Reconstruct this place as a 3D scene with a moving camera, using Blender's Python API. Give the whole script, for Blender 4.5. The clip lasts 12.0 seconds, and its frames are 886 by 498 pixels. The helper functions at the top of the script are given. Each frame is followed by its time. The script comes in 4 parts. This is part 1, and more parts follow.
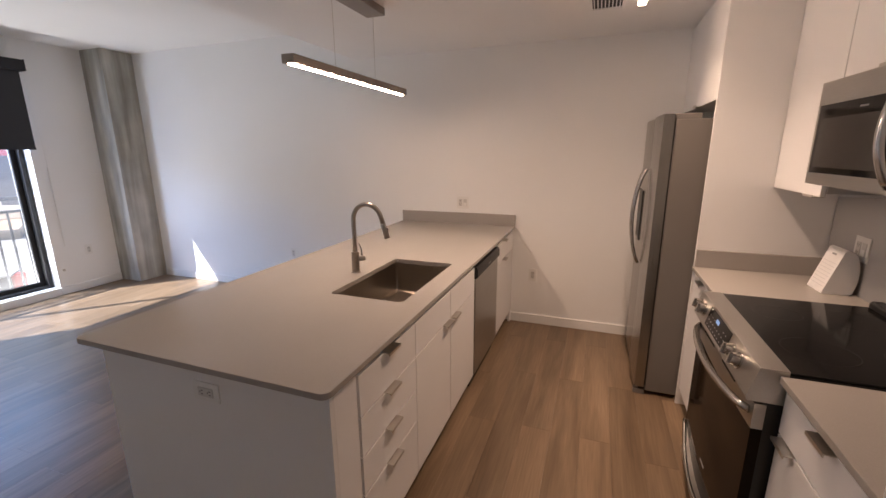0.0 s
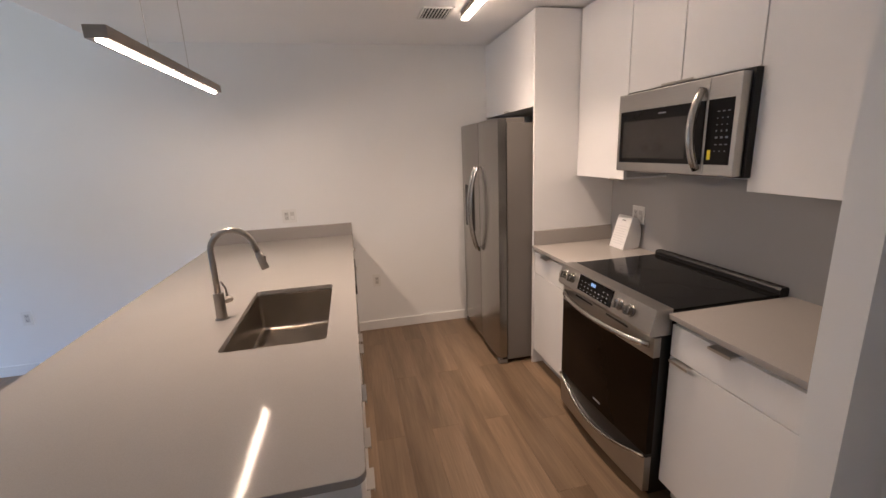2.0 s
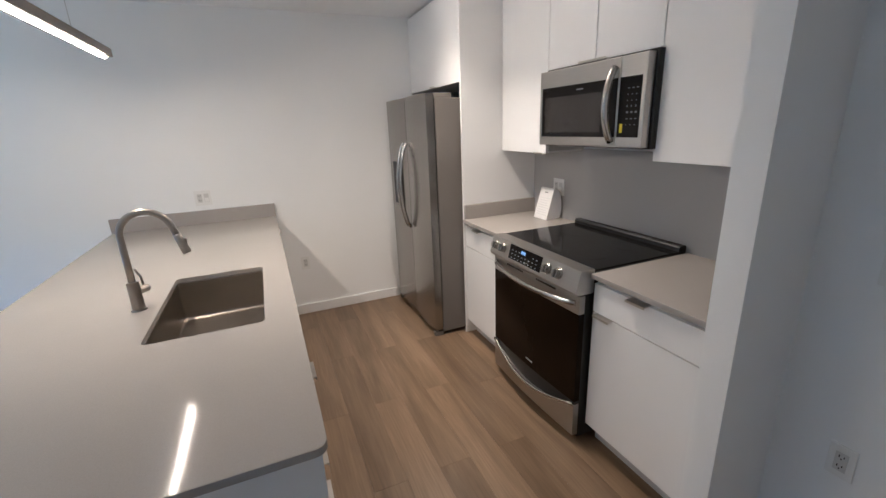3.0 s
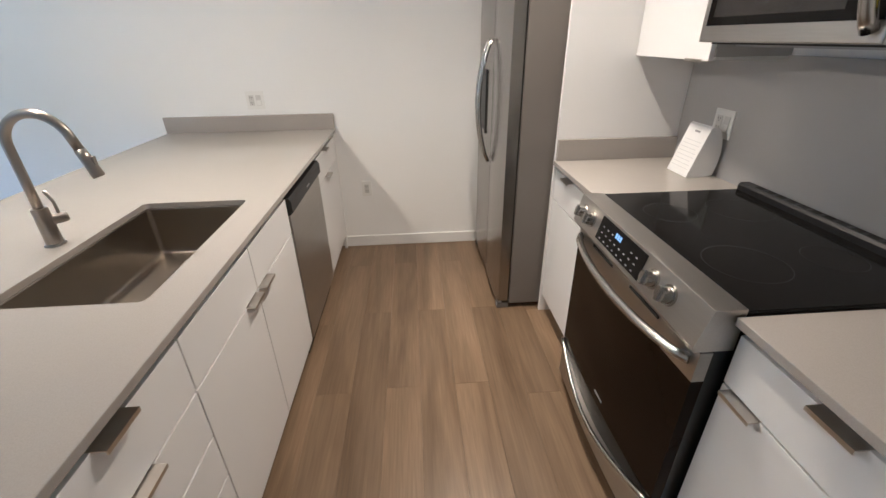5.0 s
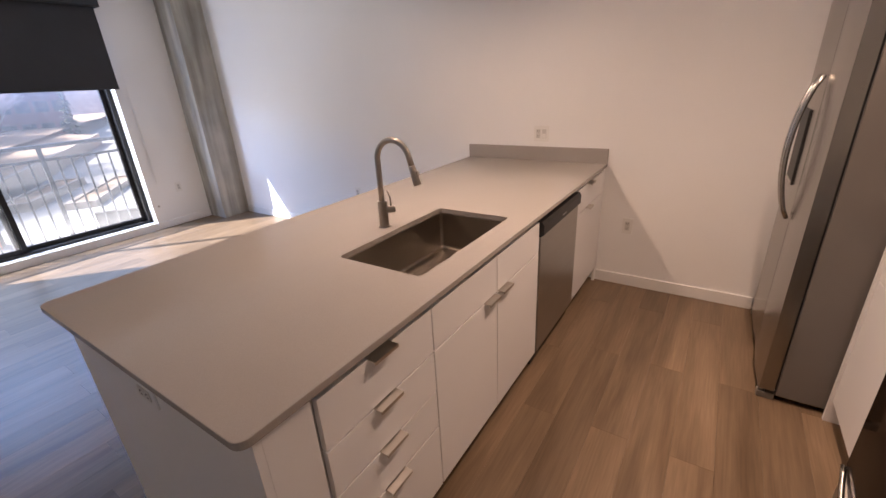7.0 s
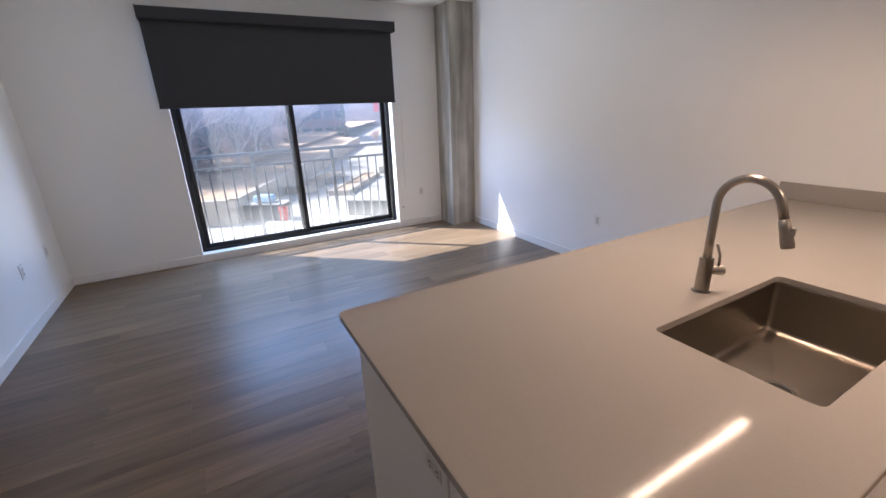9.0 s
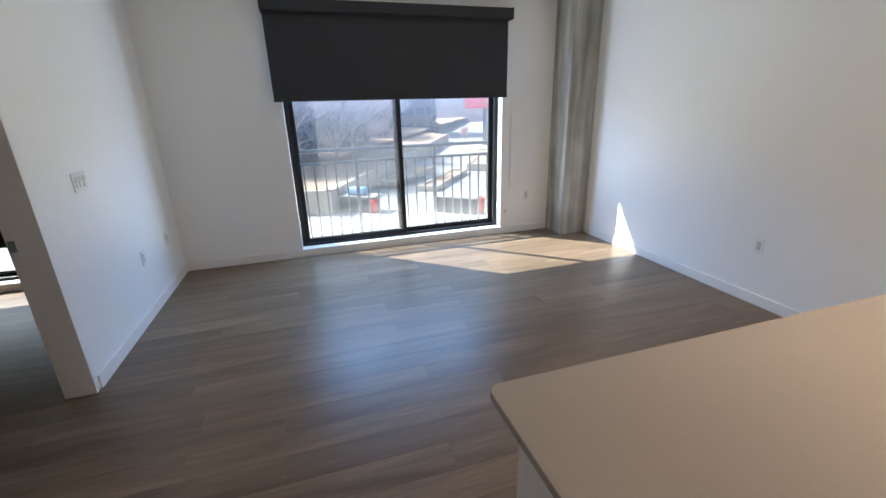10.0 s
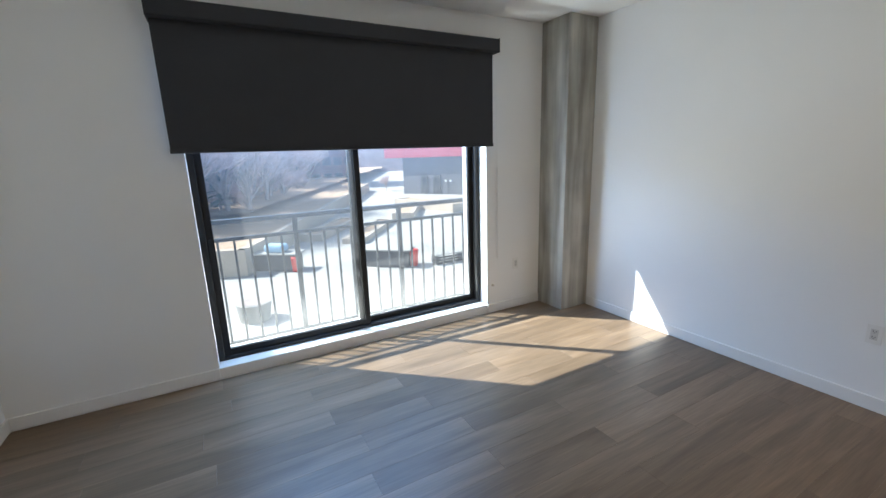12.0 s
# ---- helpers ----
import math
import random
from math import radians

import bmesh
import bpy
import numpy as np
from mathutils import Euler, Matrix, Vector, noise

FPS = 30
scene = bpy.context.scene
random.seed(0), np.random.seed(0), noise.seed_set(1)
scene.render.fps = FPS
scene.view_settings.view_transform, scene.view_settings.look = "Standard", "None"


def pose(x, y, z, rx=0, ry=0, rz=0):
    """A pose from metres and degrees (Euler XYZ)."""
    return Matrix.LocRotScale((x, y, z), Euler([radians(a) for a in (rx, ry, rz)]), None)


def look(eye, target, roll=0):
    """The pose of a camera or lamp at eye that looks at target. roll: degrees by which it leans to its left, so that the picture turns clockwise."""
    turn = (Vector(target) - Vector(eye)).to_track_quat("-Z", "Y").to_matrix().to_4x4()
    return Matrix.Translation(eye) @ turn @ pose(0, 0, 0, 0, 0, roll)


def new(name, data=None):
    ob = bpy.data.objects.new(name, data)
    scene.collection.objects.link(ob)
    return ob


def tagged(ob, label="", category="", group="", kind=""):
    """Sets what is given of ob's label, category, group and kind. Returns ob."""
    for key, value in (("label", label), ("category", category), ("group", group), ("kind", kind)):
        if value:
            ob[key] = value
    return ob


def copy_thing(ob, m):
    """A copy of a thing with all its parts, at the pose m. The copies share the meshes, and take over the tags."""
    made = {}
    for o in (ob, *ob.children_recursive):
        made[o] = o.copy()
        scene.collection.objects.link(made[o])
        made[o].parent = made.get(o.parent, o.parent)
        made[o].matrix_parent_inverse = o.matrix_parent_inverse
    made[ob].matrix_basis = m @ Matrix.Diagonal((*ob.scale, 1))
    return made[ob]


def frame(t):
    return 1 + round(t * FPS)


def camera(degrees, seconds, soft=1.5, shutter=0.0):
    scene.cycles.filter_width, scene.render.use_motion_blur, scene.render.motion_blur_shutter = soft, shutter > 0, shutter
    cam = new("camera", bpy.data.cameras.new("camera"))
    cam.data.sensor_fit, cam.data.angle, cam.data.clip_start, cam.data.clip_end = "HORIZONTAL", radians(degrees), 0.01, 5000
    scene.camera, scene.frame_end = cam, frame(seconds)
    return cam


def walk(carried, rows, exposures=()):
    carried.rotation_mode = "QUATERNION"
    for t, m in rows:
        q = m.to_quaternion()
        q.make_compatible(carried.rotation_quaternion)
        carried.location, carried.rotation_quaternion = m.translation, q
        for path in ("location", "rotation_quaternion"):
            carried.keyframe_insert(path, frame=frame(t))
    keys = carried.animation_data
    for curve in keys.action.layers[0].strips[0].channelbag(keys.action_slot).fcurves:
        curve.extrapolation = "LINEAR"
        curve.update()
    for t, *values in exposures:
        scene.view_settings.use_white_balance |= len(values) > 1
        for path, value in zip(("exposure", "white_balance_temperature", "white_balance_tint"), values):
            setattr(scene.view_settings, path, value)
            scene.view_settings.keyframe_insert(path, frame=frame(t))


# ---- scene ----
cam = camera(93.9, 12.0)
PATH = [
    (0, (0.671, -3.724, 1.583), (-0.003, -1.898, 1.124), -0.3),
    (0.5, (0.49, -3.799, 1.595), (0.06, -1.913, 1.087), -1.1),
    (1, (0.326, -3.744, 1.572), (0.041, -1.828, 1.073), -0.8),
    (1.5, (0.171, -3.666, 1.592), (0.145, -1.719, 1.133), -1.0),
    (2, (0.025, -3.651, 1.601), (0.431, -1.75, 1.134), -2.5),
    (2.5, (-0.054, -3.684, 1.598), (0.633, -1.873, 1.1), -2.7),
    (2.7, (-0.067, -3.685, 1.593), (0.684, -1.906, 1.07), -2.5),
    (4.3, (0.351, -3.198, 1.494), (0.858, -1.443, 0.679), -2.6),
    (4.5, (0.407, -3.119, 1.49), (0.856, -1.357, 0.656), -2.4),
    (5, (0.544, -3.003, 1.473), (0.661, -1.227, 0.561), -0.9),
    (5.5, (0.676, -3.014, 1.467), (0.388, -1.322, 0.439), -0.7),
    (6, (0.738, -3.042, 1.457), (0.191, -1.409, 0.441), -2.3),
    (6.5, (0.708, -3.078, 1.492), (-0.088, -1.459, 0.63), -3.2),
    (7, (0.654, -3.116, 1.519), (-0.388, -1.582, 0.769), -3.2),
    (7.2, (0.634, -3.13, 1.518), (-0.497, -1.648, 0.794), -3.0),
    (8.8, (0.193, -3.133, 1.532), (-1.411, -2.129, 0.884), -2.6),
    (9, (0.119, -3.136, 1.533), (-1.543, -2.23, 0.889), -2.2),
    (9.5, (-0.122, -3.121, 1.539), (-1.895, -2.455, 0.897), -1.3),
    (10, (-0.384, -3.186, 1.522), (-2.194, -2.629, 0.879), -1.6),
    (10.5, (-0.68, -3.228, 1.53), (-2.499, -2.654, 0.928), -2.9),
    (11, (-1.02, -3.212, 1.526), (-2.898, -2.728, 1.034), -1.2),
    (11.5, (-1.402, -3.258, 1.523), (-3.246, -2.642, 1.053), -1.2),
    (12, (-1.756, -3.245, 1.557), (-3.471, -2.316, 1.116), -1.9),
]
EXPOSURES = [(0.0, 2.42, 6350, 15), (1.0, 2.44, 6300, 13), (2.0, 2.56, 5700, 8), (2.5, 2.66, 5150, 3), (4.5, 2.97, 4800, -4), (5.5, 2.94, 5250, -1),
             (6.0, 2.88, 5350, 1), (6.5, 2.73, 5950, 12), (7.2, 2.48, 6350, 19), (9.0, 2.44, 6100, 13), (9.5, 2.44, 6050, 8), (10.5, 2.47, 6150, 4), (12.0, 2.29, 6120, 2)]
walk(cam, [(t, look(eye, target, roll)) for t, eye, target, roll in PATH], EXPOSURES)

# ---- world, sun, lamps' strengths ----
SUN_DIR = Vector((1.0, 1.10, -1.37)).normalized()
world = bpy.data.worlds.new("sky_world")
scene.world = world
world.use_nodes = True
wn = world.node_tree.nodes
wn.clear()
sky = wn.new("ShaderNodeTexSky")
sky.sky_type, sky.sun_disc = "NISHITA", False
sky.sun_elevation, sky.sun_rotation = radians(42.6), radians(222.3)
bgn = wn.new("ShaderNodeBackground")
sky.dust_density = 1.5
bgn.inputs["Strength"].default_value = 0.09
wout = wn.new("ShaderNodeOutputWorld")
world.node_tree.links.new(sky.outputs["Color"], bgn.inputs["Color"])
world.node_tree.links.new(bgn.outputs["Background"], wout.inputs["Surface"])
sun = new("sun", bpy.data.lights.new("sun", "SUN"))
sun.data.energy, sun.data.angle, sun.data.color = 2.7, radians(0.5), (1.0, 0.995, 0.985)
sun.matrix_world = look((-30, -35, 40), Vector((-30, -35, 40)) + SUN_DIR)
PENDANT_GLOW, CEILING_GLOW, CEILING_BEAM = 40.0, 4.5, 2.6
LAMP_COLOUR = (1.0, 0.70, 0.49)


# the open sky's light at the sliding door, above the lowered blind's edge
skylight = new("sky_light_window", bpy.data.lights.new("sky_light_window", "AREA"))
skylight.data.shape, skylight.data.size, skylight.data.size_y = "RECTANGLE", 2.4, 1.45
skylight.data.energy, skylight.data.color = 62.0, (0.25, 0.50, 1.0)
skylight.matrix_world = look((-5.62, -2.2, 2.48), (-4.62, -2.2, 2.44))
# added lamp, unseen on the outer sill, for daylight thrown up from sunlit paving
uplight = new("paving_bounce_fill", bpy.data.lights.new("paving_bounce_fill", "AREA"))
uplight.data.shape, uplight.data.size, uplight.data.size_y = "RECTANGLE", 0.13, 2.25
uplight.data.energy, uplight.data.color = 16.0, (1.0, 0.985, 0.93)
uplight.matrix_world = pose(-5.325, -2.194, 0.082, 0, 205, 0)


# ---- materials ----
def material(name, colour, rough=0.5, metal=0.0, spread=0.0, scale=8.0, fine=0.0, fine_scale=200.0,
             bump=0.0, bump_scale=300.0, stretch=(1, 1, 1), per_object=0.0, rough_spread=0.0, coat=0.0, ior=1.5):
    m = bpy.data.materials.new(name)
    m.use_nodes = True
    nt = m.node_tree
    n, l = nt.nodes, nt.links
    p = n["Principled BSDF"]
    p.inputs["Base Color"].default_value = (*colour, 1)
    p.inputs["Roughness"].default_value = rough
    p.inputs["Metallic"].default_value = metal
    p.inputs["IOR"].default_value = ior
    p.inputs["Coat Weight"].default_value = coat
    p.inputs["Coat Roughness"].default_value = 0.1
    co = n.new("ShaderNodeTexCoord")
    mp = n.new("ShaderNodeMapping")
    mp.inputs["Scale"].default_value = stretch
    l.new(co.outputs["Object"], mp.inputs["Vector"])

    def tex(sc, detail=4.0):
        t = n.new("ShaderNodeTexNoise")
        t.inputs["Scale"].default_value, t.inputs["Detail"].default_value = sc, detail
        l.new(mp.outputs["Vector"], t.inputs["Vector"])
        return t

    value = None

    def vary(out, amount):
        nonlocal value
        r = n.new("ShaderNodeMapRange")
        r.inputs["From Min"].default_value, r.inputs["From Max"].default_value = 0.25, 0.75
        r.inputs["To Min"].default_value, r.inputs["To Max"].default_value = 1 - amount, 1 + amount
        l.new(out, r.inputs["Value"])
        if value is None:
            value = r.outputs["Result"]
        else:
            k = n.new("ShaderNodeMath")
            k.operation = "MULTIPLY"
            l.new(value, k.inputs[0]), l.new(r.outputs["Result"], k.inputs[1])
            value = k.outputs["Value"]

    if spread:
        vary(tex(scale).outputs["Fac"], spread)
    if fine:
        vary(tex(fine_scale, 2.0).outputs["Fac"], fine)
    if per_object:
        vary(n.new("ShaderNodeObjectInfo").outputs["Random"], per_object)
    if value is not None:
        h = n.new("ShaderNodeHueSaturation")
        h.inputs["Color"].default_value = (*colour, 1)
        l.new(value, h.inputs["Value"])
        l.new(h.outputs["Color"], p.inputs["Base Color"])
    if rough_spread:
        r = n.new("ShaderNodeMapRange")
        r.inputs["From Min"].default_value, r.inputs["From Max"].default_value = 0.3, 0.7
        r.inputs["To Min"].default_value, r.inputs["To Max"].default_value = rough - rough_spread, rough + rough_spread
        l.new(tex(scale * 1.7).outputs["Fac"], r.inputs["Value"])
        l.new(r.outputs["Result"], p.inputs["Roughness"])
    if bump:
        b = n.new("ShaderNodeBump")
        b.inputs["Strength"].default_value, b.inputs["Distance"].default_value = bump, 0.002
        l.new(tex(bump_scale, 3.0).outputs["Fac"], b.inputs["Height"])
        l.new(b.outputs["Normal"], p.inputs["Normal"])
    return m


def emitter(name, colour, strength, base=0.8):
    m = bpy.data.materials.new(name)
    m.use_nodes = True
    p = m.node_tree.nodes["Principled BSDF"]
    p.inputs["Base Color"].default_value = (base, base, base, 1)
    p.inputs["Emission Color"].default_value = (*colour, 1)
    p.inputs["Emission Strength"].default_value = strength
    return m


def glass_material():
    m = bpy.data.materials.new("window_glass")
    m.use_nodes = True
    nt = m.node_tree
    nt.nodes.clear()
    o = nt.nodes.new("ShaderNodeOutputMaterial")
    mix = nt.nodes.new("ShaderNodeMixShader")
    tr = nt.nodes.new("ShaderNodeBsdfTransparent")
    tr.inputs["Color"].default_value = (0.84, 0.845, 0.84, 1)
    gl = nt.nodes.new("ShaderNodeBsdfGlossy")
    gl.inputs["Roughness"].default_value = 0.02
    fr = nt.nodes.new("ShaderNodeFresnel")
    fr.inputs["IOR"].default_value = 1.45
    nt.links.new(fr.outputs["Fac"], mix.inputs["Fac"])
    # pale translucent share put in for the glare's haze over the view
    glare_veil = nt.nodes.new("ShaderNodeBsdfTranslucent")
    glare_veil.inputs["Color"].default_value = (0.8, 0.8, 0.8, 1)
    veil_mix = nt.nodes.new("ShaderNodeMixShader")
    veil_mix.inputs["Fac"].default_value = 0.03
    nt.links.new(tr.outputs["BSDF"], veil_mix.inputs[1])
    nt.links.new(glare_veil.outputs["BSDF"], veil_mix.inputs[2])
    nt.links.new(veil_mix.outputs["Shader"], mix.inputs[1])
    nt.links.new(gl.outputs["BSDF"], mix.inputs[2])
    nt.links.new(mix.outputs["Shader"], o.inputs["Surface"])
    return m


def wood_floor():
    m = bpy.data.materials.new("vinyl_plank")
    m.use_nodes = True
    n, l = m.node_tree.nodes, m.node_tree.links
    p = n["Principled BSDF"]
    p.inputs["IOR"].default_value = 1.42
    co = n.new("ShaderNodeTexCoord")
    info = n.new("ShaderNodeObjectInfo")
    shift = n.new("ShaderNodeVectorMath")
    shift.operation = "SCALE"
    comb = n.new("ShaderNodeCombineXYZ")
    for i in range(3):
        l.new(info.outputs["Random"], comb.inputs[i])
    l.new(comb.outputs["Vector"], shift.inputs[0])
    shift.inputs["Scale"].default_value = 37.0
    add = n.new("ShaderNodeVectorMath")
    l.new(co.outputs["Object"], add.inputs[0]), l.new(shift.outputs["Vector"], add.inputs[1])
    mp = n.new("ShaderNodeMapping")
    mp.inputs["Scale"].default_value = (9, 0.9, 1)
    l.new(add.outputs["Vector"], mp.inputs["Vector"])
    g = n.new("ShaderNodeTexNoise")
    g.inputs["Scale"].default_value, g.inputs["Detail"].default_value, g.inputs["Distortion"].default_value = 1.0, 5.0, 0.6
    l.new(mp.outputs["Vector"], g.inputs["Vector"])
    mp2 = n.new("ShaderNodeMapping")
    mp2.inputs["Scale"].default_value = (140, 5, 1)
    l.new(add.outputs["Vector"], mp2.inputs["Vector"])
    f = n.new("ShaderNodeTexNoise")
    f.inputs["Scale"].default_value, f.inputs["Detail"].default_value = 1.0, 3.0
    l.new(mp2.outputs["Vector"], f.inputs["Vector"])
    ramp = n.new("ShaderNodeValToRGB")
    e = ramp.color_ramp.elements
    e[0].position, e[0].color = 0.25, (0.130, 0.086, 0.051, 1)
    e[1].position, e[1].color = 0.78, (0.270, 0.188, 0.119, 1)
    l.new(g.outputs["Fac"], ramp.inputs["Fac"])
    tone = n.new("ShaderNodeMapRange")
    tone.inputs["To Min"].default_value, tone.inputs["To Max"].default_value = 0.82, 1.13
    l.new(info.outputs["Random"], tone.inputs["Value"])
    grain = n.new("ShaderNodeMapRange")
    grain.inputs["From Min"].default_value, grain.inputs["From Max"].default_value = 0.3, 0.7
    grain.inputs["To Min"].default_value, grain.inputs["To Max"].default_value = 0.86, 1.12
    l.new(f.outputs["Fac"], grain.inputs["Value"])
    k = n.new("ShaderNodeMath")
    k.operation = "MULTIPLY"
    l.new(tone.outputs["Result"], k.inputs[0]), l.new(grain.outputs["Result"], k.inputs[1])
    h = n.new("ShaderNodeHueSaturation")
    l.new(ramp.outputs["Color"], h.inputs["Color"]), l.new(k.outputs["Value"], h.inputs["Value"])
    l.new(h.outputs["Color"], p.inputs["Base Color"])
    rr = n.new("ShaderNodeMapRange")
    rr.inputs["To Min"].default_value, rr.inputs["To Max"].default_value = 0.28, 0.40
    l.new(g.outputs["Fac"], rr.inputs["Value"])
    l.new(rr.outputs["Result"], p.inputs["Roughness"])
    b = n.new("ShaderNodeBump")
    b.inputs["Strength"].default_value, b.inputs["Distance"].default_value = 0.12, 0.001
    l.new(f.outputs["Fac"], b.inputs["Height"])
    l.new(b.outputs["Normal"], p.inputs["Normal"])
    return m


def concrete_column():
    m = bpy.data.materials.new("board_formed_concrete")
    m.use_nodes = True
    n, l = m.node_tree.nodes, m.node_tree.links
    p = n["Principled BSDF"]
    co = n.new("ShaderNodeTexCoord")

    def layer(scale, stretch, detail, stops):
        mp = n.new("ShaderNodeMapping")
        mp.inputs["Scale"].default_value = stretch
        l.new(co.outputs["Object"], mp.inputs["Vector"])
        t = n.new("ShaderNodeTexNoise")
        t.inputs["Scale"].default_value, t.inputs["Detail"].default_value = scale, detail
        l.new(mp.outputs["Vector"], t.inputs["Vector"])
        r = n.new("ShaderNodeValToRGB")
        e = r.color_ramp.elements
        e[0].position, e[0].color = stops[0], (*stops[1], 1)
        e[1].position, e[1].color = stops[2], (*stops[3], 1)
        l.new(t.outputs["Fac"], r.inputs["Fac"])
        return t, r

    _, streak = layer(9, (1, 1, 0.09), 5, (0.33, (0.27, 0.258, 0.228), 0.66, (0.54, 0.53, 0.495)))
    _, cloud = layer(3.2, (1, 1, 0.7), 4, (0.3, (0.72, 0.72, 0.70), 0.7, (1.12, 1.1, 1.06)))
    grit, _ = layer(120, (1, 1, 1), 3, (0, (0, 0, 0), 1, (1, 1, 1)))
    mx = n.new("ShaderNodeMix")
    mx.data_type, mx.blend_type = "RGBA", "MULTIPLY"
    mx.inputs["Factor"].default_value = 1.0
    l.new(streak.outputs["Color"], mx.inputs["A"]), l.new(cloud.outputs["Color"], mx.inputs["B"])
    l.new(mx.outputs["Result"], p.inputs["Base Color"])
    p.inputs["Roughness"].default_value = 0.85
    b = n.new("ShaderNodeBump")
    b.inputs["Strength"].default_value, b.inputs["Distance"].default_value = 0.5, 0.003
    l.new(grit.outputs["Fac"], b.inputs["Height"])
    l.new(b.outputs["Normal"], p.inputs["Normal"])
    return m


WALL = material("wall_paint", (0.85, 0.85, 0.84), 0.62, spread=0.02, scale=1.2, bump=0.10, bump_scale=220)
CEIL = material("ceiling_paint", (0.87, 0.87, 0.865), 0.8, spread=0.02, scale=1.0, bump=0.12, bump_scale=160)
TRIM = material("trim_paint", (0.82, 0.815, 0.80), 0.38, spread=0.02, scale=4, bump=0.05)
CAB = material("white_laminate", (0.83, 0.825, 0.82), 0.36, spread=0.015, scale=2.5, bump=0.04, bump_scale=500)
# carcass grey also carries the shade of the gaps and toe kicks
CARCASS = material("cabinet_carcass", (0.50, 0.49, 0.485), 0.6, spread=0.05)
QUARTZ = material("quartz", (0.375, 0.348, 0.322), 0.085, spread=0.03, scale=2.2, fine=0.05, fine_scale=420, ior=1.23)
SLAB = material("backsplash_paint", (0.40, 0.395, 0.39), 0.5, spread=0.03, scale=2.0, bump=0.05)
STEEL = material("brushed_steel", (0.45, 0.435, 0.41), 0.35, 1.0, spread=0.03, scale=1.5, fine=0.03, fine_scale=22, stretch=(9, 0.5, 9))
FRIDGE_STEEL = material("fridge_steel", (0.35, 0.335, 0.315), 0.26, 1.0, spread=0.03, scale=1.5, fine=0.03, fine_scale=22, stretch=(9, 9, 0.5))
FRIDGE_SIDE = material("fridge_side_paint", (0.17, 0.155, 0.140), 0.45, 0.0, spread=0.05, scale=3, bump=0.15, bump_scale=700)
NICKEL = material("brushed_nickel", (0.56, 0.53, 0.49), 0.30, 1.0, spread=0.04, scale=12)
FAUCET = material("faucet_nickel", (0.37, 0.34, 0.305), 0.3, 1.0, spread=0.04, scale=12)
FAINT = material("faint_print", (0.66, 0.66, 0.67), 0.6, spread=0.03)
CHROME = material("polished_chrome", (0.47, 0.455, 0.43), 0.24, 1.0, spread=0.02)
SINK = material("sink_steel", (0.37, 0.335, 0.292), 0.31, 1.0, spread=0.04, scale=4)
BLACK_GLASS = material("black_glass", (0.008, 0.0075, 0.0075), 0.09, spread=0.1, scale=20, ior=1.22)
OVEN_GLASS = material("oven_glass", (0.012, 0.007, 0.004), 0.08, spread=0.1, scale=14, ior=1.15)
BLACK = material("black_plastic", (0.010, 0.010, 0.0105), 0.45, spread=0.08, scale=30, bump=0.08)
DARK = material("dark_void", (0.02, 0.02, 0.02), 0.8, spread=0.05)
FRAME = material("black_aluminium", (0.008, 0.008, 0.009), 0.6, spread=0.08, scale=20, bump=0.05)
RAIL = material("dark_railing_paint", (0.04, 0.042, 0.047), 0.5, spread=0.1, scale=20)
FABRIC = material("charcoal_fabric", (0.038, 0.040, 0.046), 0.9, spread=0.05, scale=6, fine=0.15, fine_scale=900, bump=0.3, bump_scale=900)
PLASTIC = material("white_plastic", (0.80, 0.795, 0.77), 0.35, spread=0.015, scale=20)
# white insert greyed, to bring in the shadow of the gap around it
INSERT = material("gap_shaded_plastic", (0.62, 0.61, 0.585), 0.4, spread=0.015, scale=20)
PAPER = material("white_card", (0.84, 0.835, 0.83), 0.55, spread=0.015, scale=12)
INK = material("grey_print", (0.33, 0.33, 0.34), 0.6, spread=0.05)
MARK = material("pale_print", (0.34, 0.345, 0.36), 0.5, spread=0.05)
KEYMARK = material("dim_key_print", (0.13, 0.13, 0.135), 0.5, spread=0.05)
YELLOW = material("yellow_sticker", (0.75, 0.62, 0.03), 0.5, spread=0.04)
BRONZE = material("lamp_housing", (0.30, 0.265, 0.235), 0.42, 0.85, spread=0.06, scale=10)
PENDANT = emitter("pendant_diffuser", LAMP_COLOUR, PENDANT_GLOW)
CEILGLOW = emitter("ceiling_light_diffuser", LAMP_COLOUR, CEILING_GLOW)
CLOCK = emitter("clock_digits", (0.45, 0.65, 1.0), 0.12, 0.02)
GLASS = glass_material()
PLANK = wood_floor()
CONCRETE = concrete_column()
PLAZA = material("pale_concrete_paving", (0.37, 0.352, 0.325), 0.9, spread=0.10, scale=0.25, fine=0.06, fine_scale=8)
SITE_WALL = material("retaining_wall_concrete", (0.45, 0.375, 0.30), 0.9, spread=0.12, scale=0.8, fine=0.06, fine_scale=10)
MULCH = material("dry_planting", (0.42, 0.295, 0.195), 0.95, spread=0.3, scale=1.5, fine=0.2, fine_scale=12, bump=0.5, bump_scale=20)
BARK = material("bare_bark", (0.36, 0.29, 0.265), 0.9, spread=0.2, scale=3)
TWIG = material("bare_twigs", (0.60, 0.47, 0.45), 0.9, spread=0.2, scale=2)
NEEDLES = material("conifer_needles", (0.10, 0.125, 0.085), 0.9, spread=0.25, scale=2)
GREY_CLAD = material("grey_cladding", (0.13, 0.13, 0.145), 0.7, spread=0.08, scale=0.6)
RED_METAL = material("red_metal_fascia", (0.40, 0.035, 0.045), 0.5, spread=0.06, scale=0.8)
BLUE_CLAD = material("blue_grey_cladding", (0.10, 0.125, 0.20), 0.7, spread=0.1, scale=0.5)
